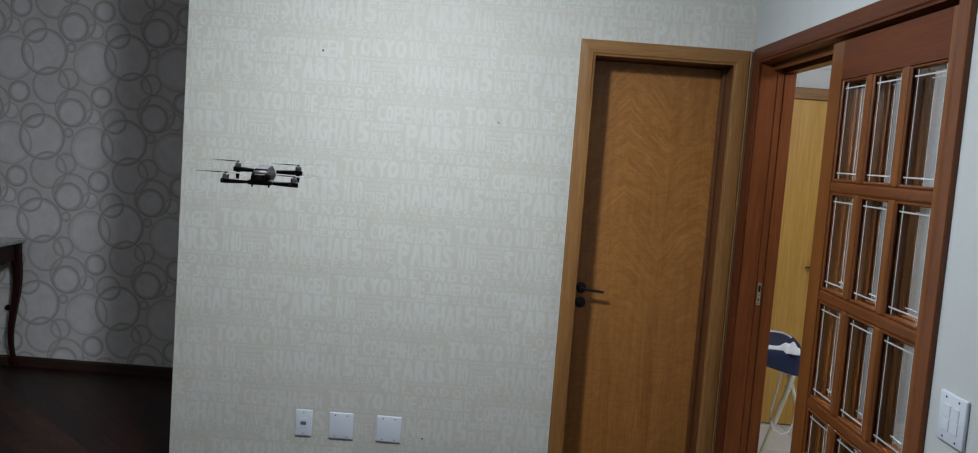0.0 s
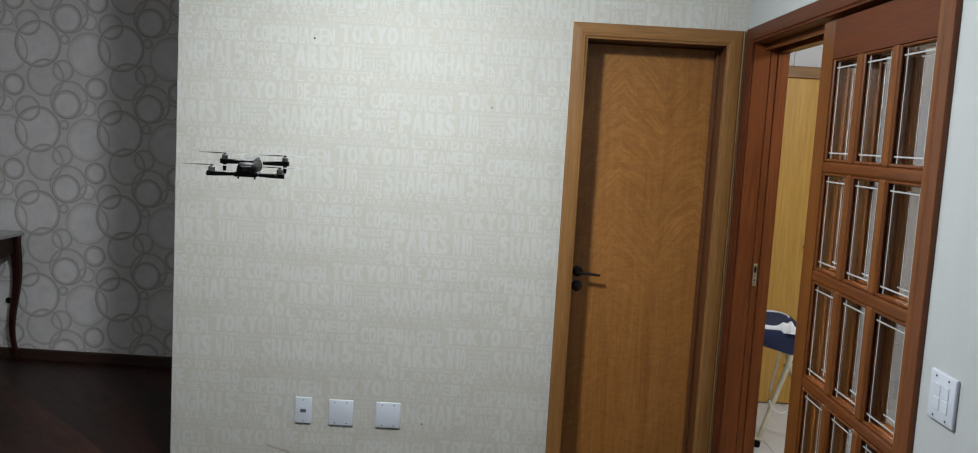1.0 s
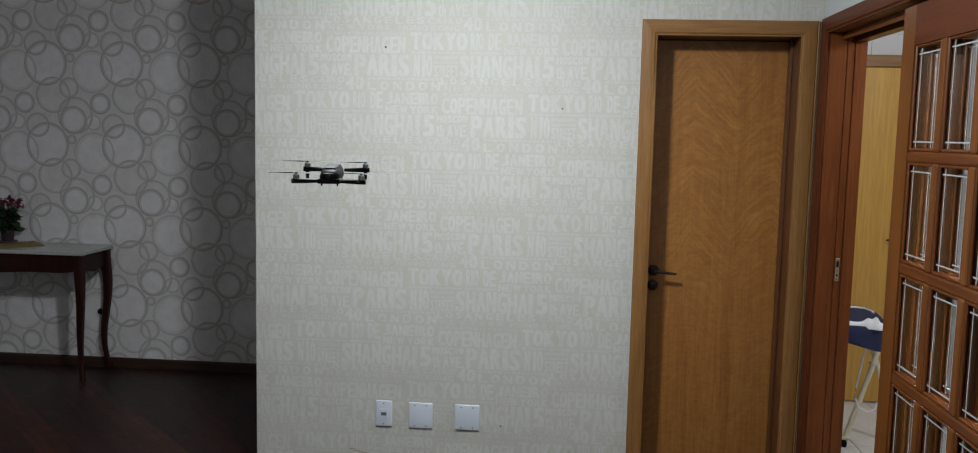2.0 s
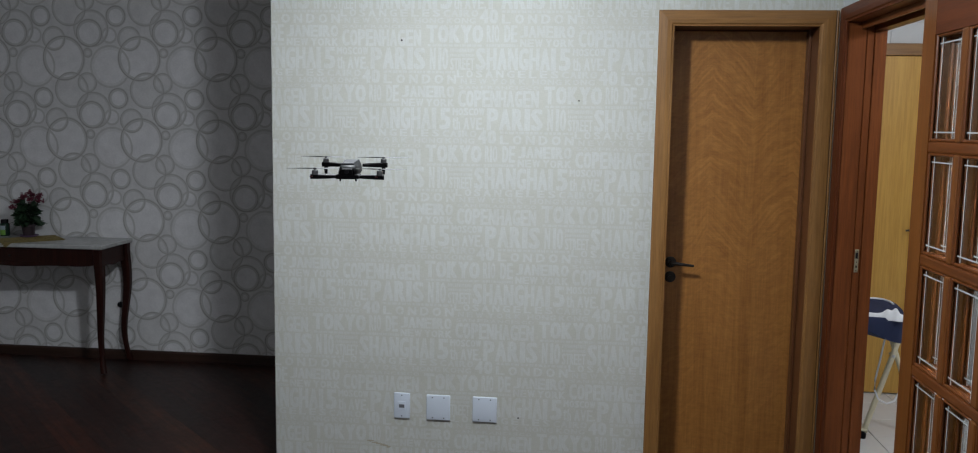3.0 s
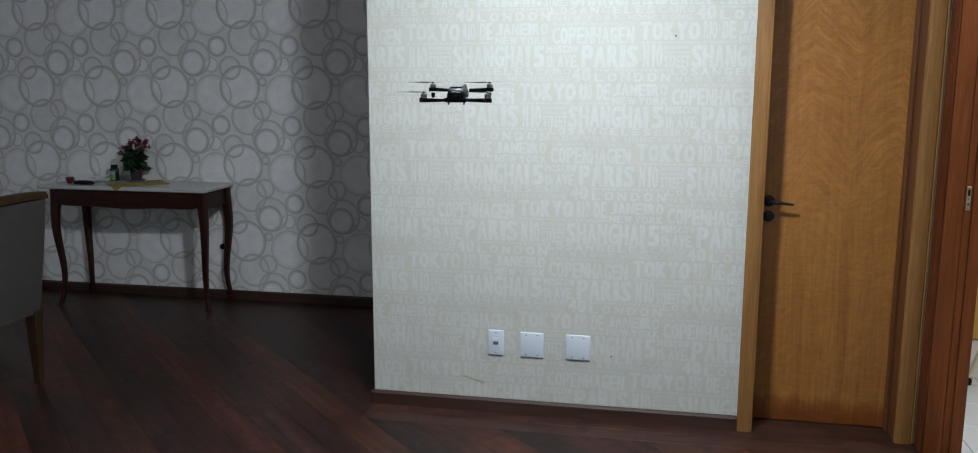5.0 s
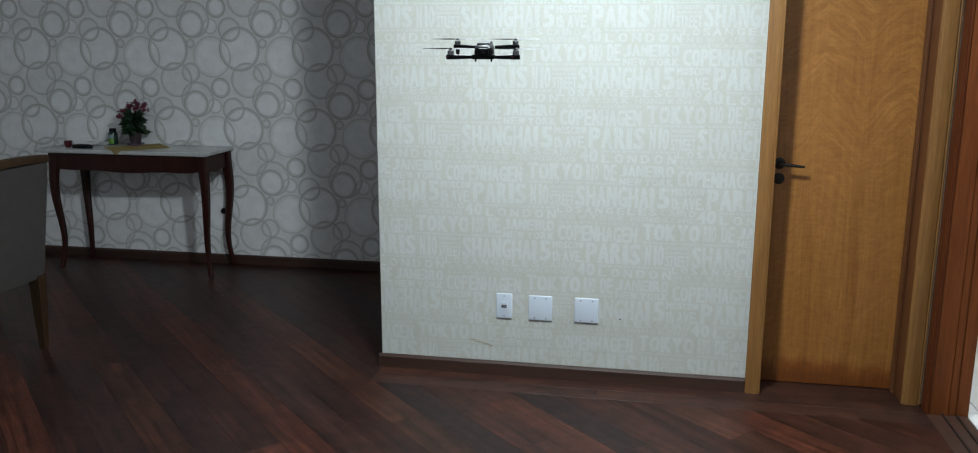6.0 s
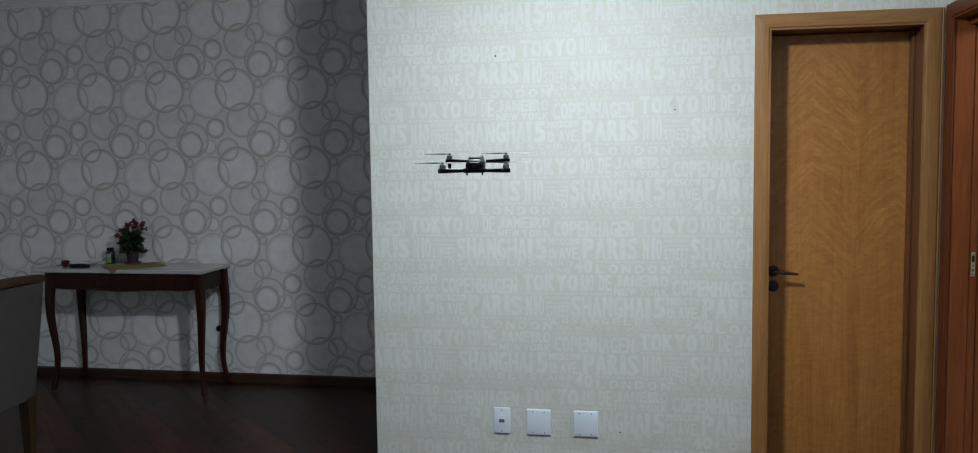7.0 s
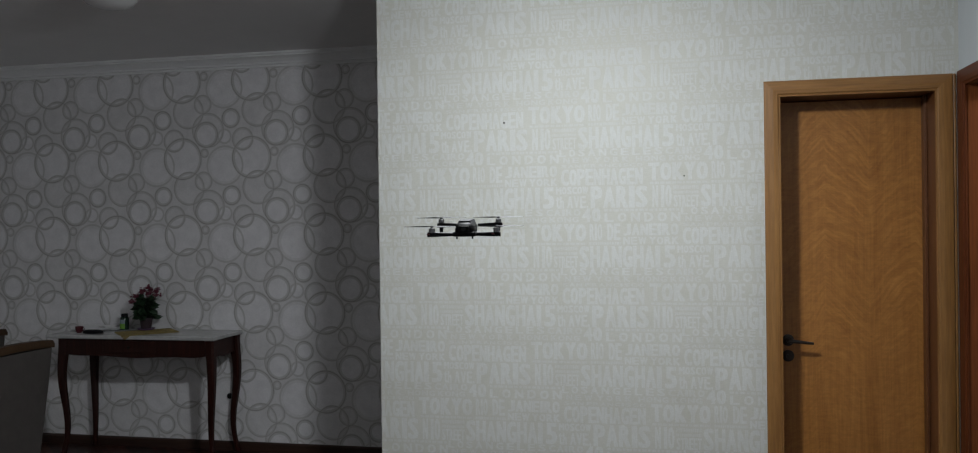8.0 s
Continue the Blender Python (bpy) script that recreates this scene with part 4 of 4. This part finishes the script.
for x, z, r in ((0.602, 2.031, 0.0045), (1.398, 1.772, 0.0035), (1.157, 0.313, 0.004)):
    wall_nail(x, z, r)
bm = bmesh.new()
rnd = random.Random(5)
for i in range(14):
    s = i / 13
    x, z = 0.452 + 0.10 * s, 0.168 - 0.026 * s + rnd.uniform(-0.004, 0.004)
    vs = [bm.verts.new((x + rnd.uniform(0.004, 0.011) * math.cos(a) * 1.2, -0.0012 - i * 0.00002, z + rnd.uniform(0.002, 0.005) * math.sin(a))) for a in np.linspace(0, 5.4, 7)]
    bm.faces.new(vs)
part("scuff_mark", bm, plain("scuff", (0.365, 0.33, 0.255), 0.6), wall_north, "brownish scuff low on the wallpaper")
knob = tagged(empty("wall_stopper", (-1.725, Y_B, 0.385)), "small black round stopper on the ring wallpaper", "wall stopper")
part("disc", lathe(bmesh.new(), [(0, 0), (0.020, 0), (0.020, 0.010), (0.013, 0.022), (0, 0.025)], m=pose(0, 0, 0, 90), n=18), M_BLACKP, knob, "", True)


# ---- quadcopter drone, hovering ----
def drone():
    d = tagged(empty("drone"), "small black folding quadcopter drone hovering in the room", "drone")
    bm = bmesh.new()
    secs = []
    for y, hw, zl, zh in ((-0.080, 0.015, -0.010, 0.009), (-0.075, 0.019, -0.012, 0.013), (-0.045, 0.021, -0.013, 0.016), (0.0, 0.0205, -0.012, 0.0175), (0.045, 0.019, -0.009, 0.018), (0.068, 0.015, -0.003, 0.015), (0.074, 0.010, 0.002, 0.012)):
        zm = (zl + zh) / 2
        secs.append([Vector((x * hw, y, z)) for x, z in ((-0.8, zl), (0.8, zl), (1, zl + 0.005), (1, zm), (0.86, zh - 0.004), (0.62, zh), (-0.62, zh), (-0.86, zh - 0.004), (-1, zm), (-1, zl + 0.005))])
    loft(bm, secs)
    body = part("body", bm, M_BLACKP, d, "black plastic body", True)
    bm = bmesh.new()
    loft(bm, [[Vector((x * hw, y, z + dz)) for x, dz in ((-1, -0.003), (1, -0.003), (0.85, 0.003), (-0.85, 0.003))] for y, hw, z in ((-0.066, 0.0145, 0.0145), (-0.02, 0.0165, 0.0185), (0.03, 0.0165, 0.0195), (0.055, 0.012, 0.018))])
    part("top_shell", bm, M_GREYP, body, "grey glossy top shell")
    part("lower_tray", one_box(-0.0255, 0.0255, -0.082, -0.020, -0.0165, -0.006, bev=0.004, seg=2), M_BLACKP, d)
    cam_eye = part("lens_housing", one_box(-0.012, 0.012, -0.087, -0.078, -0.009, 0.007, bev=0.003, seg=2), M_BLACKP, d)
    part("lens", lathe(bmesh.new(), [(0, 0), (0.005, 0), (0.005, 0.002), (0, 0.0026)], m=pose(0, -0.0868, 0.0, 90), n=16), M_GREYP, cam_eye, "", True)
    for x in (-0.017, 0.017):
        part("landing_peg", lathe(bmesh.new(), [(0, -0.022), (0.0018, -0.022), (0.0022, -0.014), (0, -0.014)], at=(x, -0.06, 0), n=8), M_BLACKP, d)
    for sx in (-1, 1):
        for near, y0, y1, xt, z in ((True, -0.058, -0.072, 0.076, -0.0115), (False, 0.05, 0.068, 0.0725, 0.0085)):
            bm = bmesh.new()
            loft(bm, [[Vector((sx * x, y0 + (y1 - y0) * s + dy * hw, z + dz)) for dy, dz in ((-1, -hh), (1, -hh), (1, hh * 0.7), (0.6, hh), (-0.6, hh), (-1, hh * 0.7))]
                      for s, x, hw, hh in ((0, 0.020, 0.006, 0.0035), (0.25, 0.034, 0.0085, 0.0042), (0.75, xt - 0.014, 0.0075, 0.0052), (1, xt + 0.003, 0.0072, 0.0052))])
            arm = part("arm", bm, M_BLACKP, d, "", True)
            cx, zt = sx * (xt - 0.006), z + 0.005
            part("motor", lathe(bmesh.new(), [(0, zt - 0.001), (0.0068, zt - 0.001), (0.0068, zt + 0.0075), (0.0055, zt + 0.009), (0.002, zt + 0.0095), (0.002, zt + 0.0125), (0, zt + 0.0125)], at=(cx, y1, 0), n=18), M_MOTOR, arm, "silver motor", True)
            if not near:
                part("foot", loft(bmesh.new(), [[Vector((cx + dx * h, y1 + dy * h, zz)) for dx, dy in ((-1, -1), (1, -1), (1, 1), (-1, 1))] for zz, h in ((z - 0.003, 0.0045), (z - 0.022, 0.0030))]), M_BLACKP, arm)
            else:
                part("indicator", one_box(cx - 0.010, cx - 0.004, y1 - 0.0086, y1 - 0.006, z - 0.001, z + 0.002), M_MAROON, arm, "small red indicator")
            zb = zt + 0.0115
            ang = {(-1, True): 8, (1, True): -6, (-1, False): -10, (1, False): 12}[(sx, near)]
            prop = part("propeller_hub", lathe(bmesh.new(), [(0, zb - 0.001), (0.0035, zb - 0.001), (0.0035, zb + 0.002), (0, zb + 0.003)], at=(cx, y1, 0), n=12), M_BLADE, arm, "", True)
            for flip in (0, 180):
                bm = bmesh.new()
                secs = []
                for r, ch, tw in ((0.003, 0.0022, 0.30), (0.015, 0.0052, 0.28), (0.030, 0.0056, 0.20), (0.046, 0.0046, 0.14), (0.056, 0.0030, 0.10), (0.060, 0.0010, 0.08)):
                    secs.append([Vector((r, q * ch, zb + 0.001 + q * ch * tw + e)) for q, e in ((-1, 0), (0, 0.0006), (1, 0), (0, -0.0005))])
                loft(bm, secs)
                bmesh.ops.transform(bm, matrix=Matrix.Translation((cx, y1, 0)) @ pose(0, 0, 0, 0, 0, ang + flip), verts=bm.verts)
                part("blade", bm, M_BLADE, prop, "thin grey blade")
    return d


drone().matrix_world = pose(0.925, -2.10, 1.562, 0, 0, 8) @ Matrix.Diagonal((0.95, 0.95, 0.95, 1))


# ---- kitchen ----
kdoor = tagged(empty("door_3", (2.66, Y_B, 0)), "closed pale yellow wooden kitchen door", "door", kind="structure")
part("door_leaf", one_box(0.08, 0.86, -0.030, -0.004, 0.008, 2.115, bev=0.003), M_YELLOW, kdoor, "pale yellow wooden leaf")
for name, b in (("casing", (0.01, 0.08, -0.042, -0.002, 0, 2.115)), ("casing", (0.86, 0.93, -0.042, -0.002, 0, 2.115)), ("casing", (0.01, 0.93, -0.042, -0.002, 2.117, 2.190))):
    part(name, one_box(*b, bev=0.004), M_CASE if b[1] - b[0] < 0.2 else M_CASE_X, kdoor)
bm = lathe(bmesh.new(), [(0, 0), (0.024, 0), (0.024, 0.006), (0.009, 0.009), (0.009, 0.04), (0, 0.042)], m=pose(0.83, -0.030, 1.055, 90), n=18)
kh = part("door_handle", bm, M_BLACKM, kdoor, "dark metal lever handle", True)
part("lever", tube(bmesh.new(), [(0.83, -0.066, 1.055), (0.81, -0.069, 1.055), (0.76, -0.068, 1.052)], [0.009, 0.008, 0.006], 8), M_BLACKM, kh, "", True)


def ironing_board():
    b = tagged(empty("ironing_board", (2.90, 0.78, 0)), "ironing board with navy cover on cream crossed legs", "ironing board")
    rim = [(-0.235, 0.265), (0.18, 0.26), (0.215, 0.235), (0.225, 0.15), (0.20, -0.03), (0.165, -0.17), (0.135, -0.235), (0.09, -0.262), (-0.03, -0.268), (-0.235, -0.25)]
    # rounded outline
    pts = []
    for k, p in enumerate(rim):
        q = rim[(k + 1) % len(rim)]
        pts += [(p[0] * 0.75 + q[0] * 0.25, p[1] * 0.75 + q[1] * 0.25), (p[0] * 0.25 + q[0] * 0.75, p[1] * 0.25 + q[1] * 0.75)]
    part("board", prism(bmesh.new(), [(x * 0.96, y * 0.96) for x, y in pts], 0.705, 0.722), M_CREAMM, b, "cream metal board")

    def hem(x):
        return 0.735 - 0.055 - 0.40 * max(0.0, x + 0.06) - 0.006 * math.sin(30 * x)
    bm = bmesh.new()
    loft(bm, [[Vector((x * 1.0, y * 1.0, hem(x))) for x, y in pts], [Vector((x * 1.015, y * 1.012, 0.715 - 0.02)) for x, y in pts],
              [Vector((x * 1.01, y * 1.01, 0.732)) for x, y in pts], [Vector((x * 0.985, y * 0.985, 0.741)) for x, y in pts]])
    cover = part("cover", bm, M_BLUE, b, "navy cloth cover with white piping", True)
    edge = [(-0.22, 0.245), (0.0, 0.243), (0.15, 0.240), (0.185, 0.215), (0.198, 0.15), (0.195, 0.10)]
    part("piping", tube(bmesh.new(), [(x, y, 0.744) for x, y in edge], 0.006, 8), M_CLOTH, cover, "white piping", True)
    for y in (0.09,):
        part("leg", tube(bmesh.new(), [(0.082, y, 0.03), (0.207, y - 0.004, 0.464), (0.265, y - 0.006, 0.69)], 0.0145, 12), M_CREAMM, b, "cream metal leg", True)
        part("leg", tube(bmesh.new(), [(0.41, y + 0.035, 0.02), (0.27, y + 0.032, 0.37), (0.155, y + 0.030, 0.69)], 0.0135, 12), M_CREAMM, b, "", True)
    part("pivot", lathe(bmesh.new(), [(0, 0), (0.008, 0), (0.008, 0.06), (0, 0.062)], m=pose(0.207, 0.13, 0.464, 90), n=12), M_STEEL, b)
    foot = part("foot_bar", tube(bmesh.new(), [(-0.02, 0.125, 0.045), (0.077, 0.09, 0.045), (0.10, 0.08, 0.045)], 0.014, 10), M_CREAMM, b, "", True)
    part("foot_cap", lathe(bmesh.new(), [(0, 0.0), (0.018, 0.0), (0.021, 0.02), (0.017, 0.040), (0, 0.042)], at=(0.077, 0.088, 0), n=14), M_BLACKP, foot, "black rubber foot", True)
    part("foot_cap", lathe(bmesh.new(), [(0, 0.0), (0.018, 0.0), (0.021, 0.02), (0.017, 0.040), (0, 0.042)], at=(-0.03, 0.130, 0), n=14), M_BLACKP, foot, "", True)
    part("foot_cap", lathe(bmesh.new(), [(0, 0.0), (0.017, 0.0), (0.018, 0.02), (0.015, 0.035), (0, 0.036)], at=(0.41, 0.125, 0), n=14), M_BLACKP, b, "", True)
    return b


ironing_board()


def folded_cloth():
    c = tagged(empty("folded_cloth", (2.93, 0.545, 0.742), -9), "crumpled white cloth band on the ironing board", "cloth")
    bm = bmesh.new()
    n, mm = 44, 8
    g = []
    for i in range(n + 1):
        row = []
        for j in range(mm + 1):
            x, y = -0.24 + 0.335 * i / n, -0.022 + 0.030 * j / mm
            q = j / mm
            ridge = math.exp(-((x - 0.062) / 0.015) ** 2) + 0.62 * math.exp(-((x - 0.026) / 0.020) ** 2)
            z = 0.016 * min(1.0, q * 3) + 0.030 * ridge * min(1.0, q * 2) + 0.002 * math.sin(55 * x + 30 * y) - (0.010 if j == 0 else 0)
            y -= 0.012 * ridge * (1 - q)
            row.append((x, y, z))
        g.append(row)
    for off in (0, -0.005):
        vs = [[bm.verts.new((x, y, z + off)) for x, y, z in row] for row in g]
        for i in range(n):
            for j in range(mm):
                bm.faces.new((vs[i][j], vs[i + 1][j], vs[i + 1][j + 1], vs[i][j + 1]))
    part("fabric", bm, M_CLOTH, c, "", True)


folded_cloth()
cord = tagged(empty("power_cord", (3.05, 0.72, 0)), "white power cord looped below the ironing board", "cord")
bm = bmesh.new()
pts = [(-0.035, 0, 0.705), (-0.038, 0, 0.60), (-0.055, 0, 0.48), (-0.074, 0, 0.37), (-0.074, 0, 0.315), (-0.052, 0, 0.265), (-0.01, 0, 0.243), (0.028, 0, 0.258), (0.050, 0, 0.31), (0.058, 0, 0.40), (0.062, 0, 0.55), (0.064, 0, 0.70)]
tube(bm, pts, 0.005, 8)
part("cable", bm, M_CLOTH, cord, "", True)

cab = tagged(empty("wall_cabinet", (4.15, Y_B - 0.004, 1.50)), "blue-grey metal wall cabinet in the kitchen", "wall cabinet")
part("body", one_box(-0.22, 0.22, -0.16, -0.004, 0, 0.50, bev=0.004), M_CABINET, cab)
cd = part("cabinet_door", one_box(-0.215, 0.215, -0.176, -0.162, 0.006, 0.494, bev=0.003), M_CABINET, cab)
part("handle", one_box(-0.19, -0.178, -0.196, -0.176, 0.19, 0.31, bev=0.003), M_STEEL, cd)


# ---- floor pieces ----
def clip_poly(poly, axis, limit, keep_above):
    out = []
    for (p, q) in zip(poly, poly[1:] + poly[:1]):
        a, b = p[axis] - limit, q[axis] - limit
        if not keep_above:
            a, b = -a, -b
        if a >= 0:
            out.append(p)
        if (a >= 0) != (b >= 0):
            s = a / (a - b)
            out.append((p[0] + (q[0] - p[0]) * s, p[1] + (q[1] - p[1]) * s))
    return out


def plank_mesh(poly, turn, origin):
    """A plank in its own axes: x along the fibres."""
    c, s = math.cos(turn), math.sin(turn)
    loc = [((x - origin[0]) * c + (y - origin[1]) * s, -(x - origin[0]) * s + (y - origin[1]) * c) for x, y in poly]
    bm = bmesh.new()
    cx, cy = sum(p[0] for p in loc) / len(loc), sum(p[1] for p in loc) / len(loc)
    def shrink(d):
        return [(px - math.copysign(min(d, abs(px - cx)), px - cx), py - math.copysign(min(d, abs(py - cy)), py - cy)) for px, py in loc]
    loft(bm, [[Vector((x, y, -0.014)) for x, y in loc], [Vector((x, y, -0.0003)) for x, y in loc], [Vector((x, y, 0)) for x, y in shrink(0.0003)]])
    return bm


def lay_planks():
    rnd = random.Random(21)
    u, v = Vector((0.7071, -0.7071)), Vector((0.7071, 0.7071))
    width, start = 0.152, -0.0483
    # tones of the rows that stand out in front of the papered corner; the others vary
    known = {-7: "tan", -6: "slate", -5: "brown", -4: "red", -3: "slate", -2: "brown", -1: "tan", 0: "slate", 1: "red", 2: "red", 3: "slate", 4: "brown", 5: "red", 6: "tan"}
    rest = []
    for k in range(-48, 24):
        off = start + k * width
        s = -8.0 + rnd.uniform(0, 1.6)
        while s < 8:
            ln = rnd.uniform(1.3, 2.6)
            q = [u * s + v * (off + 0.0003), u * (s + ln - 0.001) + v * (off + 0.0003), u * (s + ln - 0.001) + v * (off + width - 0.0003), u * s + v * (off + width - 0.0003)]
            poly = [(p.x, p.y - 0.113) for p in q]
            s += ln
            big = clip_poly(clip_poly(poly, 0, -3.9, True), 0, 2.5, False)
            for lo, hi, xa, xb in ((-4.9, -0.21, -3.9, 2.5), (-0.21, 1.75, -3.9, 0.0)):
                g = clip_poly(clip_poly(clip_poly(clip_poly(big, 1, lo, True), 1, hi, False), 0, xa, True), 0, xb, False) if big else []
                if len(g) < 3:
                    continue
                area = abs(sum(a[0] * b[1] - b[0] * a[1] for a, b in zip(g, g[1:] + g[:1]))) / 2
                if area < 0.0005:
                    continue
                cx, cy = sum(p[0] for p in g) / len(g), sum(p[1] for p in g) / len(g)
                if cy > -1.9:
                    tone = known.get(k) or rnd.choice(("slate", "brown", "brown", "red", "red", "tan"))
                    ob = part("plank", plank_mesh(g, -math.pi / 4, (cx, cy)), M_PLANK[tone], floor)
                    ob.matrix_local = pose(cx, cy, 0, 0, 0, -45)
                else:
                    rest.append(g)
    bm = bmesh.new()
    for g in rest:
        loft(bm, [[Vector((x, y, z)) for x, y in g] for z in (-0.014, 0)])
    bmesh.ops.transform(bm, matrix=pose(0, 0, 0, 0, 0, 45), verts=bm.verts)
    field = tagged(part("plank_field", bm, M_FIELD, floor, "dark wooden planks"), kind="stuff")
    field.matrix_local = pose(0, 0, 0, 0, 0, -45)
    x = 0.0
    for y0 in (-0.21, -0.105):
        x = 0.0
        while x < 2.5:
            ln = min(rnd.uniform(0.9, 1.6), 2.485 - x)
            if ln < 0.02:
                break
            ob = part("plank", plank_mesh([(x, y0 + 0.0006), (x + ln - 0.001, y0 + 0.0006), (x + ln - 0.001, y0 + 0.1044), (x, y0 + 0.1044)], 0, (x, y0)), M_BORDER, floor)
            ob.matrix_local = pose(x, y0, 0)
            x += ln
    ob = part("plank", plank_mesh([(1.80, 0.0), (2.408, 0.0), (2.408, 0.20), (1.80, 0.20)], 0, (1.8, 0)), M_BORDER, floor)
    ob.matrix_local = pose(1.8, 0, -0.0005)


lay_planks()


def lay_tiles():
    dx, dy, gap = 0.33, 0.315, 0.004

    def tile_mesh(x0, x1):
        return mesh_of(one_box(x0 + gap / 2, x1 - gap / 2, -dy / 2 + gap / 2, dy / 2 - gap / 2, -0.010, 0, bev=0.0015), M_TILE, "floor_tile")
    whole, cut, end = tile_mesh(-dx / 2, dx / 2), tile_mesh(2.655, 2.72), tile_mesh(4.70, 5.0)
    far = bmesh.new()
    for j in range(-1, 19):
        y = 1.205 - dy * (j + 0.5)
        for k in range(8):
            x = 0.0 if k in (0, 7) else 2.72 + dx * (k - 0.5)
            if j < 12:
                ob = new("tile", cut if k == 0 else end if k == 7 else whole)
                ob.parent = kitchen_floor
                ob.matrix_local = pose(x, y, 0)
            elif 0 < k < 7:
                box(far, x - 0.163, x + 0.163, y - 0.1555, y + 0.1555, -0.010, 0)
            elif k == 7:
                box(far, 4.702, 5.0, y - 0.1555, y + 0.1555, -0.010, 0)
    ob = tagged(part("tile_field", far, M_TILE, kitchen_floor, "white floor tiles"), kind="stuff")
    strip = mesh_of(one_box(-dx / 2 + gap / 2, dx / 2 - gap / 2, 1.522, Y_B, -0.010, 0, bev=0.0015), M_TILE, "floor_tile")
    for k in range(1, 7):
        ob = new("tile", strip)
        ob.parent = kitchen_floor
        ob.matrix_local = pose(2.72 + dx * (k - 0.5), 0, 0)
    w, h, g2 = 0.25, 0.125, 0.003
    wt = mesh_of(one_box(-w / 2 + g2 / 2, w / 2 - g2 / 2, -0.006, 0, -h / 2 + g2 / 2, h / 2 - g2 / 2, bev=0.0015), M_WTILE, "wall_tile")
    for j in range(23):
        for i in range(10):
            x, z = 2.65 + w * (i + 0.5 * (j % 2)), h * (j + 0.5) - 0.060
            if x > 4.9 or z > 2.74 or z < 0.05 or (x - w / 2 < 3.59 and z - h / 2 < 2.185):
                continue
            ob = new("tile", wt)
            ob.parent = kitchen_back
            ob.matrix_local = pose(x, Y_B, z)


lay_tiles()
